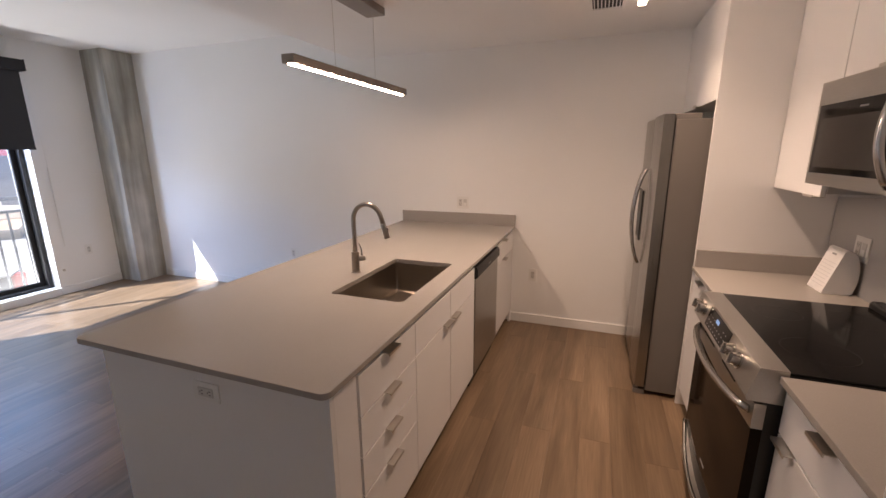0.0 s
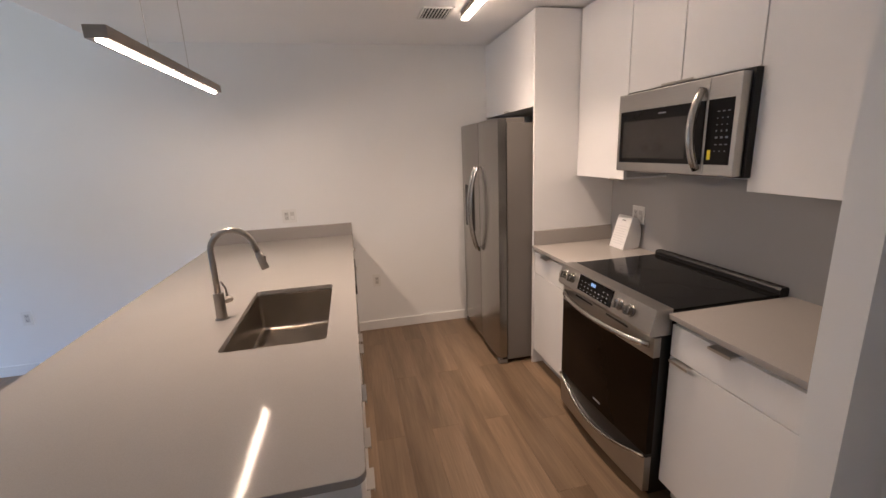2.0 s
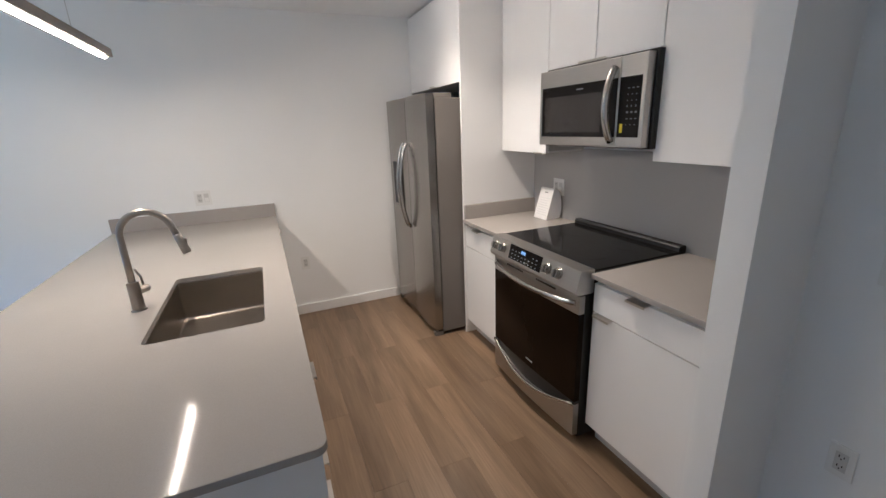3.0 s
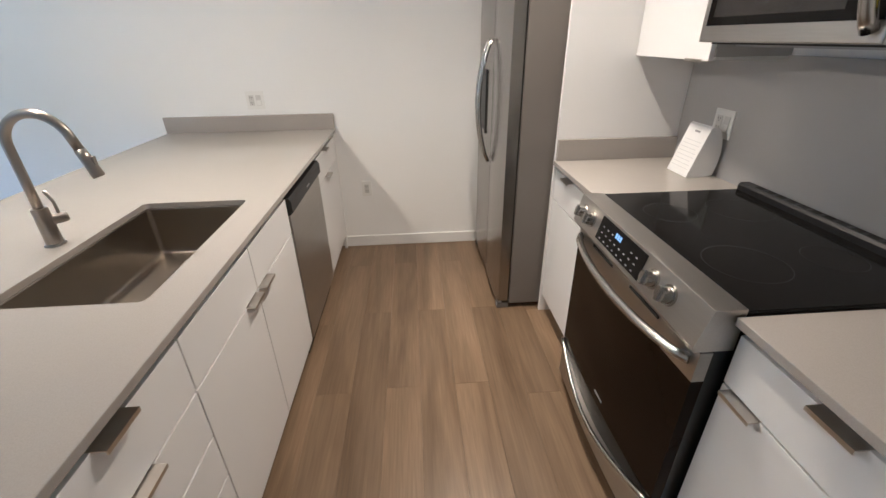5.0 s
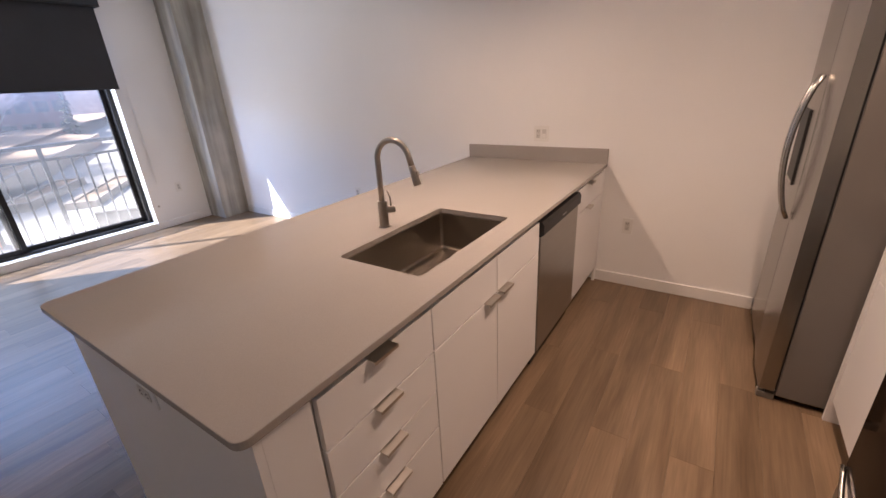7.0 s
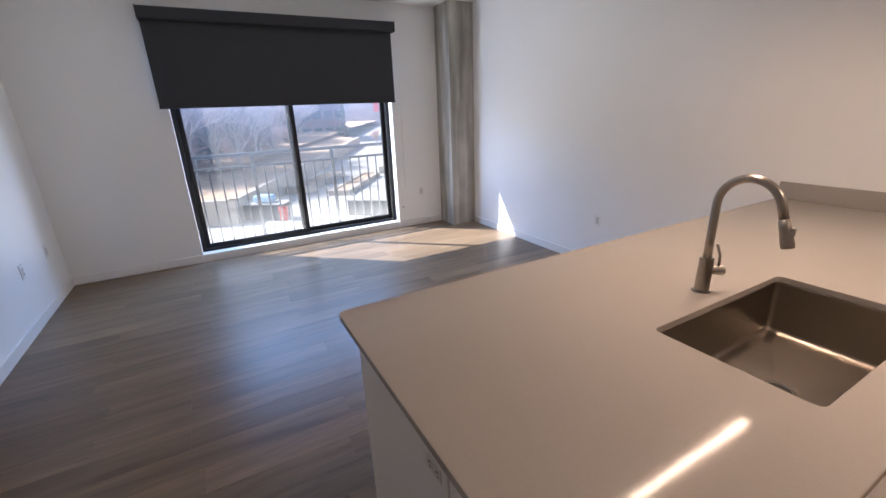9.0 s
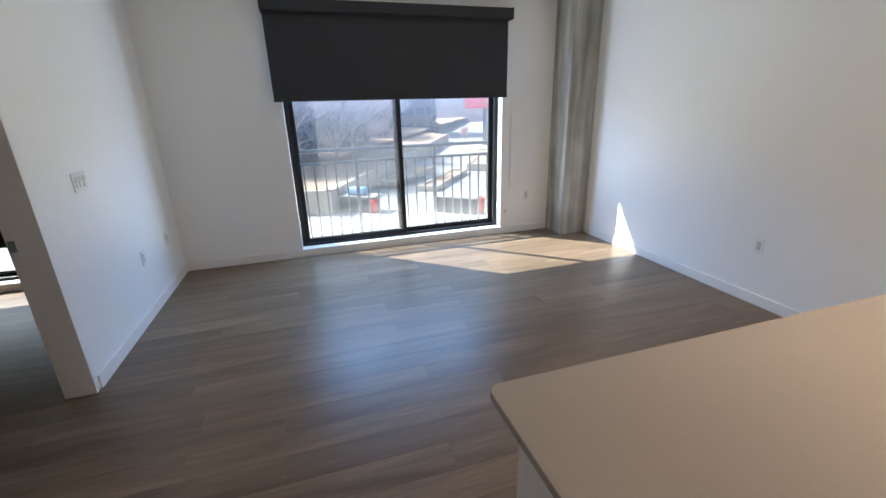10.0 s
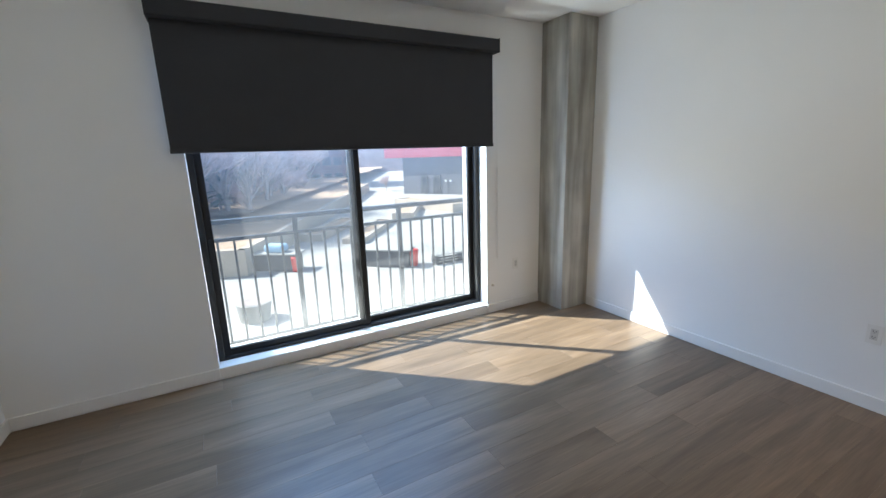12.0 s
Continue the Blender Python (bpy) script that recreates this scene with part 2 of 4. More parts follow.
BRICK_RED = material("dull_red_cladding", (0.19, 0.085, 0.08), 0.8, spread=0.1, scale=0.5)
WOODS = material("far_winter_woods", (0.25, 0.19, 0.195), 0.95, spread=0.35, scale=0.12, fine=0.3, fine_scale=1.2)
DARK_PANE = material("far_window_pane", (0.04, 0.045, 0.055), 0.15, spread=0.1)
COVER_BLUE = material("pale_blue_cover", (0.28, 0.42, 0.55), 0.7, spread=0.08, scale=4)
PLANTER = material("pale_planter", (0.36, 0.34, 0.31), 0.8, spread=0.06, scale=4)
CHARCOAL = material("charcoal_metal", (0.06, 0.058, 0.062), 0.6, spread=0.08, scale=3)
RED_PLASTIC = material("red_plastic", (0.55, 0.04, 0.03), 0.5, spread=0.05)


# ---- building helpers ----
def box(bm, x0, x1, y0, y1, z0, z1, bevel=0.0, seg=2):
    m = Matrix.LocRotScale(((x0 + x1) / 2, (y0 + y1) / 2, (z0 + z1) / 2), None, (abs(x1 - x0), abs(y1 - y0), abs(z1 - z0)))
    r = bmesh.ops.create_cube(bm, size=1.0, matrix=m)
    if bevel:
        edges = list({e for v in r["verts"] for e in v.link_edges})
        bmesh.ops.bevel(bm, geom=edges, offset=bevel, segments=seg, affect="EDGES", profile=0.5)
    return bm


def boxes(*specs, bevel=0.0):
    bm = bmesh.new()
    for s in specs:
        box(bm, *s, bevel=bevel)
    return bm


def rod(bm, a, b, r0, r1=None, seg=16):
    a, b = Vector(a), Vector(b)
    d = b - a
    m = Matrix.Translation((a + b) / 2) @ d.to_track_quat("Z", "Y").to_matrix().to_4x4()
    bmesh.ops.create_cone(bm, cap_ends=True, segments=seg, radius1=r0, radius2=r0 if r1 is None else r1, depth=d.length, matrix=m)
    return bm


def tube(bm, path, radius, seg=14, flat=1.0):
    """A round (or flattened) bar swept along a path."""
    path = [Vector(p) for p in path]
    rings, up = [], None
    for i, p in enumerate(path):
        t = (path[min(i + 1, len(path) - 1)] - path[max(i - 1, 0)]).normalized()
        if up is None:
            up = t.orthogonal().normalized()
        up = (up - t * up.dot(t)).normalized()
        side = t.cross(up)
        r = radius[i] if isinstance(radius, (list, tuple)) else radius
        rings.append([bm.verts.new(p + r * (math.cos(a) * up * flat + math.sin(a) * side)) for a in [2 * math.pi * k / seg for k in range(seg)]])
    for a, b in zip(rings, rings[1:]):
        for k in range(seg):
            bm.faces.new((a[k], a[(k + 1) % seg], b[(k + 1) % seg], b[k]))
    bm.faces.new(rings[0][::-1])
    bm.faces.new(rings[-1])
    return bm


def extrude_profile(bm, profile, axis, lo, hi):
    """A closed 2D profile drawn out along one axis ('x', 'y' or 'z')."""
    def at(u, v, w):
        return {"x": (w, u, v), "y": (u, w, v), "z": (u, v, w)}[axis]
    a = [bm.verts.new(at(u, v, lo)) for u, v in profile]
    b = [bm.verts.new(at(u, v, hi)) for u, v in profile]
    n = len(profile)
    for k in range(n):
        bm.faces.new((a[k], a[(k + 1) % n], b[(k + 1) % n], b[k]))
    bm.faces.new(a[::-1])
    bm.faces.new(b)
    return bm


def link(name, bm, mat, smooth=False):
    bmesh.ops.recalc_face_normals(bm, faces=bm.faces[:])
    me = bpy.data.meshes.new(name)
    bm.to_mesh(me)
    bm.free()
    me.materials.append(mat)
    if smooth:
        me.shade_smooth()
    return new(name, me)


def thing(name, at, label, category, group="", kind=""):
    return tagged_base(name, at, label, category, group, kind)


def tagged_base(name, at, label, category, group, kind):
    ob = new(name)
    ob.location = at
    ob.empty_display_size = 0.1
    return tagged(ob, label, category, group, kind)


def part(name, bm, mat, parent, label="", smooth=False):
    """One mesh, given in world coordinates, under a thing or a part."""
    ob = link(name, bm, mat, smooth)
    ob.parent = parent
    if parent.data is None:
        ob.matrix_parent_inverse = Matrix.Translation(-parent.location)
    if label:
        tagged(ob, label)
    return ob


def structure(name, bm, mat, label, category):
    return tagged(link(name, bm, mat), label, category, kind="structure")


# ---- the shell ----
HIGH, LOW = 2.73, 2.45        # ceilings of the living room and of the kitchen
WIN_Y0, WIN_Y1, WIN_Z0, WIN_Z1 = -3.385, -1.003, 0.075, 2.32
BED_Y0, BED_Y1 = -7.35, -5.86
SOUTH, SOUTH_T = -4.54, 0.15
DOOR_X0, DOOR_X1, DOOR_H = -2.95, -2.06, 2.10
TOP = 3.0

structure("wall_north", boxes((-5.42, 2.05, 0.0, 0.2, -0.02, TOP)), WALL, "smooth white painted wall behind the kitchen peninsula", "wall")
structure("wall_west", boxes((-5.42, -5.0, WIN_Y1, 0.0, -0.02, TOP), (-5.42, -5.0, -5.86, WIN_Y0, -0.02, TOP), (-5.42, -5.0, WIN_Y0, WIN_Y1, -0.02, WIN_Z0),
                             (-5.42, -5.0, WIN_Y0, WIN_Y1, WIN_Z1, TOP), (-5.42, -5.0, BED_Y0, BED_Y1, -0.02, WIN_Z0), (-5.42, -5.0, BED_Y0, BED_Y1, WIN_Z1, TOP),
                             (-5.42, -5.0, -8.0, BED_Y0, -0.02, TOP)), WALL, "white painted outer wall with tall window openings", "wall")
structure("wall_south", boxes((-5.0, DOOR_X0, SOUTH - SOUTH_T, SOUTH, -0.02, TOP), (DOOR_X0, DOOR_X1, SOUTH - SOUTH_T, SOUTH, DOOR_H, TOP),
                              (DOOR_X1, 1.65, SOUTH - SOUTH_T, SOUTH, -0.02, TOP)), WALL, "white painted partition wall with a bedroom doorway", "wall")
structure("wall_east", boxes((1.865, 2.05, -2.975, 0.0, -0.02, TOP)), WALL, "white painted wall behind the range and cabinets", "wall")
structure("wall_stub", boxes((1.19, 1.865, -2.975, -2.878, -0.02, LOW)), WALL, "narrow white wall end closing the kitchen counter", "wall")
structure("wall_hall", boxes((1.5, 1.65, SOUTH, -2.975, -0.02, LOW)), WALL, "white painted hall wall beside the kitchen", "wall")
structure("wall_bedroom_south", boxes((-5.0, -1.0, -8.0, -7.85, -0.02, TOP)), WALL, "plain white bedroom wall", "wall")
structure("wall_bedroom_east", boxes((-1.15, -1.0, -7.85, SOUTH - SOUTH_T, -0.02, TOP)), WALL, "plain white bedroom wall", "wall")
structure("ceiling_living", boxes((-5.0, -1.62, SOUTH, 0.0, HIGH, TOP)), CEIL, "white painted high ceiling of the living room", "ceiling")
structure("ceiling_kitchen", boxes((-1.62, 1.865, SOUTH, 0.0, LOW, TOP)), CEIL, "white painted dropped ceiling above the kitchen", "ceiling")
structure("ceiling_bedroom", boxes((-5.0, -1.15, -7.85, SOUTH - SOUTH_T, HIGH, TOP)), CEIL, "white painted bedroom ceiling", "ceiling")
structure("roof_slab", boxes((-5.42, 2.05, -8.0, 0.2, TOP, TOP + 0.25)), SITE_WALL, "concrete slab over the apartment", "roof")
structure("building_base", boxes((-5.42, 2.05, -8.0, 0.2, -3.6, -0.03)), SITE_WALL, "concrete storey below the apartment", "wall")
floor = structure("floor", boxes((-5.42, 2.05, -8.0, 0.2, -0.03, -0.012)), DARK, "wood-look vinyl plank floor in warm brown", "floor")

BH, BT = 0.086, 0.014


def baseboard(name, x0, x1, y0, y1):
    bm = boxes((x0, x1, y0, y1, 0.0, BH), bevel=0.003)
    structure(name, bm, TRIM, "white painted flat baseboard", "baseboard")


baseboard("baseboard_north", -4.64, -1.10, -BT, 0.0)
baseboard("baseboard_north_kitchen", -0.02, 1.0, -BT, 0.0)
baseboard("baseboard_west_a", -5.0, -5.0 + BT, -4.54 + BT, WIN_Y0 - 0.002)
baseboard("baseboard_west_b", -5.0, -5.0 + BT, WIN_Y1 + 0.002, -0.352)
baseboard("baseboard_south", -5.0, DOOR_X0 - 0.03, SOUTH, SOUTH + BT)
baseboard("baseboard_south_hall", DOOR_X1 + 0.07, 1.5, SOUTH, SOUTH + BT)
baseboard("baseboard_hall", 1.5 - BT, 1.5, SOUTH + BT, -2.977)
baseboard("baseboard_stub", 1.205, 1.485, -2.975 - BT, -2.975)

# concrete column with form lines
bm = boxes((-5.0, -4.648, -0.352, 0.0, 0.0, HIGH), bevel=0.006)
col = structure("column", bm, CONCRETE, "rough board-formed concrete column in the corner", "column")
for z in (1.86, 2.42):
    bm = boxes((-5.0, -4.6465, -0.3535, 0.0, z, z + 0.012))
    part("form_line", bm, CONCRETE, col)

# door lining of the bedroom doorway
bm = boxes((DOOR_X0, DOOR_X0 + 0.02, SOUTH - SOUTH_T - 0.004, SOUTH + 0.004, 0, DOOR_H), (DOOR_X1 - 0.02, DOOR_X1, SOUTH - SOUTH_T - 0.004, SOUTH + 0.004, 0, DOOR_H),
           (DOOR_X0, DOOR_X1, SOUTH - SOUTH_T - 0.004, SOUTH + 0.004, DOOR_H - 0.02, DOOR_H), bevel=0.002)
lining = structure("door_1", bm, TRIM, "white painted open doorway lining to the bedroom", "doorway")
bm = boxes((DOOR_X0 + 0.02, DOOR_X0 + 0.0225, SOUTH - 0.145, SOUTH - 0.115, 0.89, 0.95))
part("strike_plate", bm, NICKEL, lining, "small nickel strike plate")


# ---- windows, blind and railing ----
def window(name, y0, y1, label, two=True):
    w = thing(name, (-5.13, (y0 + y1) / 2, WIN_Z0), label, "window", kind="structure")
    fx0, fx1 = -5.235, -5.12
    z0, z1, s = WIN_Z0, WIN_Z1, 0.042
    part("window_frame", boxes((fx0, fx1, y0, y0 + s, z0, z1), (fx0, fx1, y1 - s, y1, z0, z1), (fx0, fx1, y0 + s, y1 - s, z0, z0 + 0.034), (fx0, fx1, y0 + s, y1 - s, z1 - s, z1), bevel=0.003), FRAME, w)
    mid = (y0 + y1) / 2 - 0.02
    for k, (a, b, x) in enumerate(((y0 + s, mid + 0.043, -5.158), (mid - 0.043, y1 - s, -5.198))):
        q = 0.047
        zz0, zz1 = z0 + 0.034, z1 - s
        sash = part("sash", boxes((x - 0.017, x + 0.017, a, a + q, zz0, zz1), (x - 0.017, x + 0.017, b - q, b, zz0, zz1), (x - 0.017, x + 0.017, a + q, b - q, zz0, zz0 + q), (x - 0.017, x + 0.017, a + q, b - q, zz1 - q, zz1), bevel=0.002), FRAME, w)
        pane = part("pane", boxes((x - 0.004, x + 0.004, a + q - 0.004, b - q + 0.004, zz0 + q - 0.004, zz1 - q + 0.004)), GLASS, sash, "clear glass pane")
        pane.visible_shadow = False
        if k == 0:
            bm = boxes((x + 0.017, x + 0.035, a + 0.012, a + 0.032, 0.86, 0.90), (x + 0.035, x + 0.045, a + 0.010, a + 0.034, 0.84, 1.02), bevel=0.003)
            part("handle", bm, FRAME, sash)
    part("window_sill", boxes((-5.1195, -5.002, y0, y1, z0 + 0.001, z0 + 0.006)), TRIM, w, "white painted sill")
    return w


window("window_1", WIN_Y0, WIN_Y1, "black-framed sliding glass door with two large panes")
window("window_2", BED_Y0, BED_Y1, "black-framed sliding bedroom window")


def roller_blind(y0, y1, zb, label):
    """A blind whose cassette runs from y0 to y1, lowered to zb."""
    r = thing("roller_blind", (-4.9, (y0 + y1) / 2, zb), label, "blind", group="roller blinds")
    prof = [(-4.998, 2.400), (-4.998, 2.503), (-4.850, 2.503), (-4.842, 2.495), (-4.842, 2.408), (-4.850, 2.400)]
    part("cassette", extrude_profile(bmesh.new(), prof, "y", y0 + 0.008, y1 - 0.008), FABRIC, r, "dark fabric-wrapped headrail")
    for y in (y0, y1 - 0.008):
        part("end_cap", boxes((-4.998, -4.838, y, y + 0.008, 2.396, 2.507), bevel=0.003), BLACK, r)
    part("fabric", boxes((-4.908, -4.906, y0 + 0.011, y1 - 0.032, zb + 0.028, 2.41)), FABRIC, r)
    part("hem_bar", boxes((-4.914, -4.900, y0 + 0.008, y1 - 0.030, zb, zb + 0.028), bevel=0.003), FABRIC, r)
    bm = bmesh.new()
    rod(bm, (-4.985, y1 + 0.072, 0.55), (-4.985, y1 + 0.072, 1.43), 0.006, seg=10)
    tube(bm, [(-4.985, y1 + 0.072, 1.43), (-4.975, y1 + 0.06, 1.9), (-4.95, y1 + 0.005, 2.42)], 0.0015, seg=6)
    part("tilt_wand", bm, PLASTIC, r, "thin white plastic wand")


roller_blind(-3.463, -0.960, 1.622, "charcoal roller blind half lowered over the sliding door")
# added out of view, to shorten the sun patch on the bedroom floor
roller_blind(-7.43, -5.80, 0.45, "added unseen charcoal roller blind keeping sun off the bedroom floor")

railing = thing("balcony_railing", (-5.48, -2.2, -0.02), "dark painted metal balcony railing outside the glass", "railing")
RY0, RY1, RX = -3.645, -0.735, -5.48
part("top_rail", boxes((RX - 0.025, RX + 0.025, RY0, RY1, 1.075, 1.115), bevel=0.004), RAIL, railing)
part("mid_rail", boxes((RX - 0.016, RX + 0.016, RY0, RY1, 0.935, 0.965), bevel=0.003), RAIL, railing)
part("bottom_rail", boxes((RX - 0.016, RX + 0.016, RY0, RY1, 0.045, 0.075), bevel=0.003), RAIL, railing)
posts = [-3.645, -2.677, -1.707, -0.737]
for y in posts:
    part("post", boxes((RX - 0.02, RX + 0.02, y - 0.02, y + 0.02, -0.02, 1.075), bevel=0.003), RAIL, railing)
for a, b in zip(posts, posts[1:]):
    for k in range(1, 8):
        y = a + (b - a) * k / 8
        part("baluster", boxes((RX - 0.0085, RX + 0.0085, y - 0.0085, y + 0.0085, 0.075, 0.935)), RAIL, railing)
structure("balcony_ledge", boxes((-5.53, -5.421, -3.75, -0.65, -0.16, -0.02)), SITE_WALL, "narrow concrete ledge carrying the railing", "ledge")


# ---- kitchen: cabinets ----
def pull(x, y, z, face, parent):
    """A bent metal tab pull on a front's top edge. face: -1 opens towards -x, +1 towards +x."""
    d = 0.027 * face
    prof = [(x - 0.016 * face, z), (x + d, z), (x + d, z - 0.010), (x + d - 0.0028 * face, z - 0.010), (x + d - 0.0028 * face, z - 0.0028), (x - 0.016 * face, z - 0.0028)]
    bm = extrude_profile(bmesh.new(), prof, "y", y - 0.047, y + 0.047)
    part("handle", bm, NICKEL, parent, "nickel tab pull")


def base_cabinet(label, y0, y1, front, face, fronts, back, hollow=False):
    """fronts: rows of (kind, y0, y1, z0, z1, y of the pull)."""
    c = thing("base_cabinet", ((front + back) / 2, (y0 + y1) / 2, 0), label, "cabinet", group="kitchen base cabinets")
    t = 0.019 * face
    x0, x1 = sorted((front - t - 0.003 * face, back))
    a, b = y0 + 0.0005, y1 - 0.0005
    if hollow:
        for name, board in (("side_panel", (x0, x1, a, a + 0.018, 0.105, 0.893)), ("side_panel", (x0, x1, b - 0.018, b, 0.105, 0.893)),
                            ("bottom_panel", (x0, x1, a + 0.018, b - 0.018, 0.105, 0.123)), ("back_panel", (x0, x0 + 0.012, a + 0.018, b - 0.018, 0.123, 0.893)),
                            ("top_rail", (x1 - 0.012, x1, a + 0.018, b - 0.018, 0.80, 0.893)), ("inner_panel", (x1 - 0.012, x1, a + 0.018, b - 0.018, 0.123, 0.66))):
            part(name, boxes(board), CARCASS, c)
    else:
        part("body", boxes((x0, x1, a, b, 0.105, 0.893)), CARCASS, c)
    # toe kick in carcass grey, its shade put into the colour
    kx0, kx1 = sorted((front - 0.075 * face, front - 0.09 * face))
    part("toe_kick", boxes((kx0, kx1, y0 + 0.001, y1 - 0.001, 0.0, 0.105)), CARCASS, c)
    fx0, fx1 = sorted((front - t, front))
    for kind, a, b, z0, z1, py in fronts:
        f = part(kind, boxes((fx0, fx1, a, b, z0, z1), bevel=0.0014), CAB, c)
        if py is not None:
            pull(front, py, z1 + 0.0015, face, f)
    return c


PF = -0.014                       # peninsula fronts
Z0, Z1, ZD = 0.115, 0.868, 0.709  # front bottom, top, drawer split
g = 0.0028
base_cabinet("white four-drawer base cabinet in the peninsula", -2.676, -2.2165, PF, 1,
             [("drawer_front", -2.676 + g, -2.2165 - g, z0 + g, z1 - g, -2.458) for z0, z1 in ((0.709, Z1 + g), (0.552, 0.709), (0.398, 0.552), (Z0 - g, 0.398))], -0.62)
base_cabinet("white two-door sink base cabinet in the peninsula", -2.2165, -1.292, PF, 1,
             [("drawer_front", -2.2165 + g, -1.755 - g, ZD + g, Z1, None), ("drawer_front", -1.755 + g, -1.292 - g, ZD + g, Z1, None),
              ("door", -2.2165 + g, -1.755 - g, Z0, ZD - g, -1.818), ("door", -1.755 + g, -1.292 - g, Z0, ZD - g, -1.695)], -0.62, True)
base_cabinet("white narrow base cabinet beside the dishwasher", -0.655, -0.045, PF, 1,
             [("drawer_front", -0.655 + g, -0.045 - g, ZD + g, Z1, -0.40), ("door", -0.655 + g, -0.045 - g, Z0, ZD - g, -0.40)], -0.62)

pen = thing("kitchen_peninsula", (-0.5, -2.75, 0), "white end panel and back of the kitchen peninsula", "peninsula")
part("end_panel", boxes((-1.018, PF - 0.0006, -2.832, -2.812, 0.0, 0.893), bevel=0.0008), CAB, pen)
part("front_filler", boxes((-0.034, PF, -2.8125, -2.690, 0.0, 0.893)), CAB, pen)
# grey behind the groove paints the gap's shade
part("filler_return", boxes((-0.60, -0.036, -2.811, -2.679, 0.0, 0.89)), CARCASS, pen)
part("back_panel", boxes((-1.018, -0.998, -2.811, -0.002, 0.0, 0.893), bevel=0.0012), CAB, pen)
part("wall_filler", boxes((-0.034, PF, -0.043, -0.001, 0.0, 0.893)), CAB, pen)
part("plinth_board", boxes((-1.034, -1.019, -2.832, -0.016, 0.0, BH), bevel=0.003), TRIM, pen, "white baseboard along the peninsula back")

# worktops; the peninsula's has a rounded sink cut-out
TOPZ, THICK = 0.915, 0.022


def rounded_rect(x0, x1, y0, y1, r, seg=6):
    pts = []
    for cx, cy, a0 in ((x1 - r, y1 - r, 0), (x0 + r, y1 - r, 90), (x0 + r, y0 + r, 180), (x1 - r, y0 + r, 270)):
        for k in range(seg + 1):
            a = radians(a0 + 90 * k / seg)
            pts.append((cx + r * math.cos(a), cy + r * math.sin(a)))
    return pts


SX0, SX1, SY0, SY1 = -0.507, -0.120, -2.122, -1.414


def ring_slab(outer, inner, z0, z1):
    """A slab between an outer and an inner outline."""
    bm = bmesh.new()
    lo, li = [[bm.verts.new((x, y, z0)) for x, y in c] for c in (outer, inner)]
    ho, hi = [[bm.verts.new((x, y, z1)) for x, y in c] for c in (outer, inner)]
    cuts_o, cuts_i = (0, 1, 5, 12), (3, 10, 17, 24)
    for vo, vi in ((lo, li), (ho, hi)):
        for k in range(4):
            a, b = cuts_o[k], cuts_o[(k + 1) % 4]
            c, d = cuts_i[k], cuts_i[(k + 1) % 4]
            run_o = [vo[q % len(vo)] for q in range(a, (b if b > a else b + len(vo)) + 1)]
            run_i = [vi[q % len(vi)] for q in range(c, (d if d > c else d + len(vi)) + 1)]
            bm.faces.new(run_o + run_i[::-1])
    for a, b in ((lo, ho), (li, hi)):
        for i in range(len(a)):
            j = (i + 1) % len(a)
            bm.faces.new((a[i], a[j], b[j], b[i]))
    return bm


outer = [(0.0, -0.002), (-1.122, -0.002)] + [(-1.122 + 0.03 + 0.03 * math.cos(radians(a)), -2.864 + 0.03 + 0.03 * math.sin(radians(a))) for a in range(180, 271, 15)] \
    + [(-0.03 + 0.03 * math.cos(radians(a)), -2.864 + 0.03 + 0.03 * math.sin(radians(a))) for a in range(270, 361, 15)]
top = thing("peninsula_worktop", (-0.56, -1.4, TOPZ - THICK), "warm grey quartz worktop on the peninsula with a sink cut-out", "worktop")
slab = part("slab", ring_slab(outer, rounded_rect(SX0, SX1, SY0, SY1, 0.022), TOPZ - THICK, TOPZ), QUARTZ, top)
bev = slab.modifiers.new("edge", "BEVEL")
bev.width, bev.segments, bev.limit_method = 0.002, 2, "ANGLE"
part("upstand", boxes((-1.122, 0.0, -0.021, -0.0015, TOPZ + 0.0005, TOPZ + 0.103), bevel=0.0015), QUARTZ, top, "quartz upstand against the wall")

CX = 1.237                        # front edge of the range-side worktops
for y0, y1, where in ((-1.531, -0.998, "between the fridge panel and the range"), (-2.876, -2.309, "between the range and the wall end")):
    w = thing("worktop", (1.55, (y0 + y1) / 2, TOPZ - THICK), "warm grey quartz worktop " + where, "worktop")
    part("slab", boxes((CX, 1.852, y0, y1, TOPZ - THICK, TOPZ), bevel=0.002), QUARTZ, w)
    if y1 > -1.2:
        part("upstand", boxes((CX + 0.012, 1.85, -1.017, -0.998, TOPZ + 0.0005, TOPZ + 0.103), bevel=0.0015), QUARTZ, w)
structure("backsplash", boxes((1.853, 1.8645, -2.876, -0.998, TOPZ - 0.02, 1.40)), SLAB, "smooth grey backsplash behind the range", "backsplash")

RF = 1.257                        # range-side fronts
base_cabinet("white base cabinet with drawer between fridge and range", -1.530, -0.996, RF, -1,
             [("drawer_front", -1.530 + g, -0.996 - g, ZD + 0.005 + g, Z1, -1.19), ("door", -1.530 + g, -0.996 - g, Z0, ZD + 0.005 - g, None)], 1.85)
base_cabinet("white base cabinet with drawer and door beside the range", -2.846, -2.312, RF, -1,
             [("drawer_front", -2.846 + g, -2.312 - g, 0.728 + g, Z1, -2.56), ("door", -2.846 + g, -2.312 - g, Z0, 0.728 - g, -2.385)], 1.85)
structure("filler_strip", boxes((RF + 0.004, RF + 0.02, -2.877, -2.8475, 0.0, 0.892)), CAB, "white filler strip beside the base cabinet", "trim")

UF, UZ0, UZ1 = 1.567, 1.386, 2.438


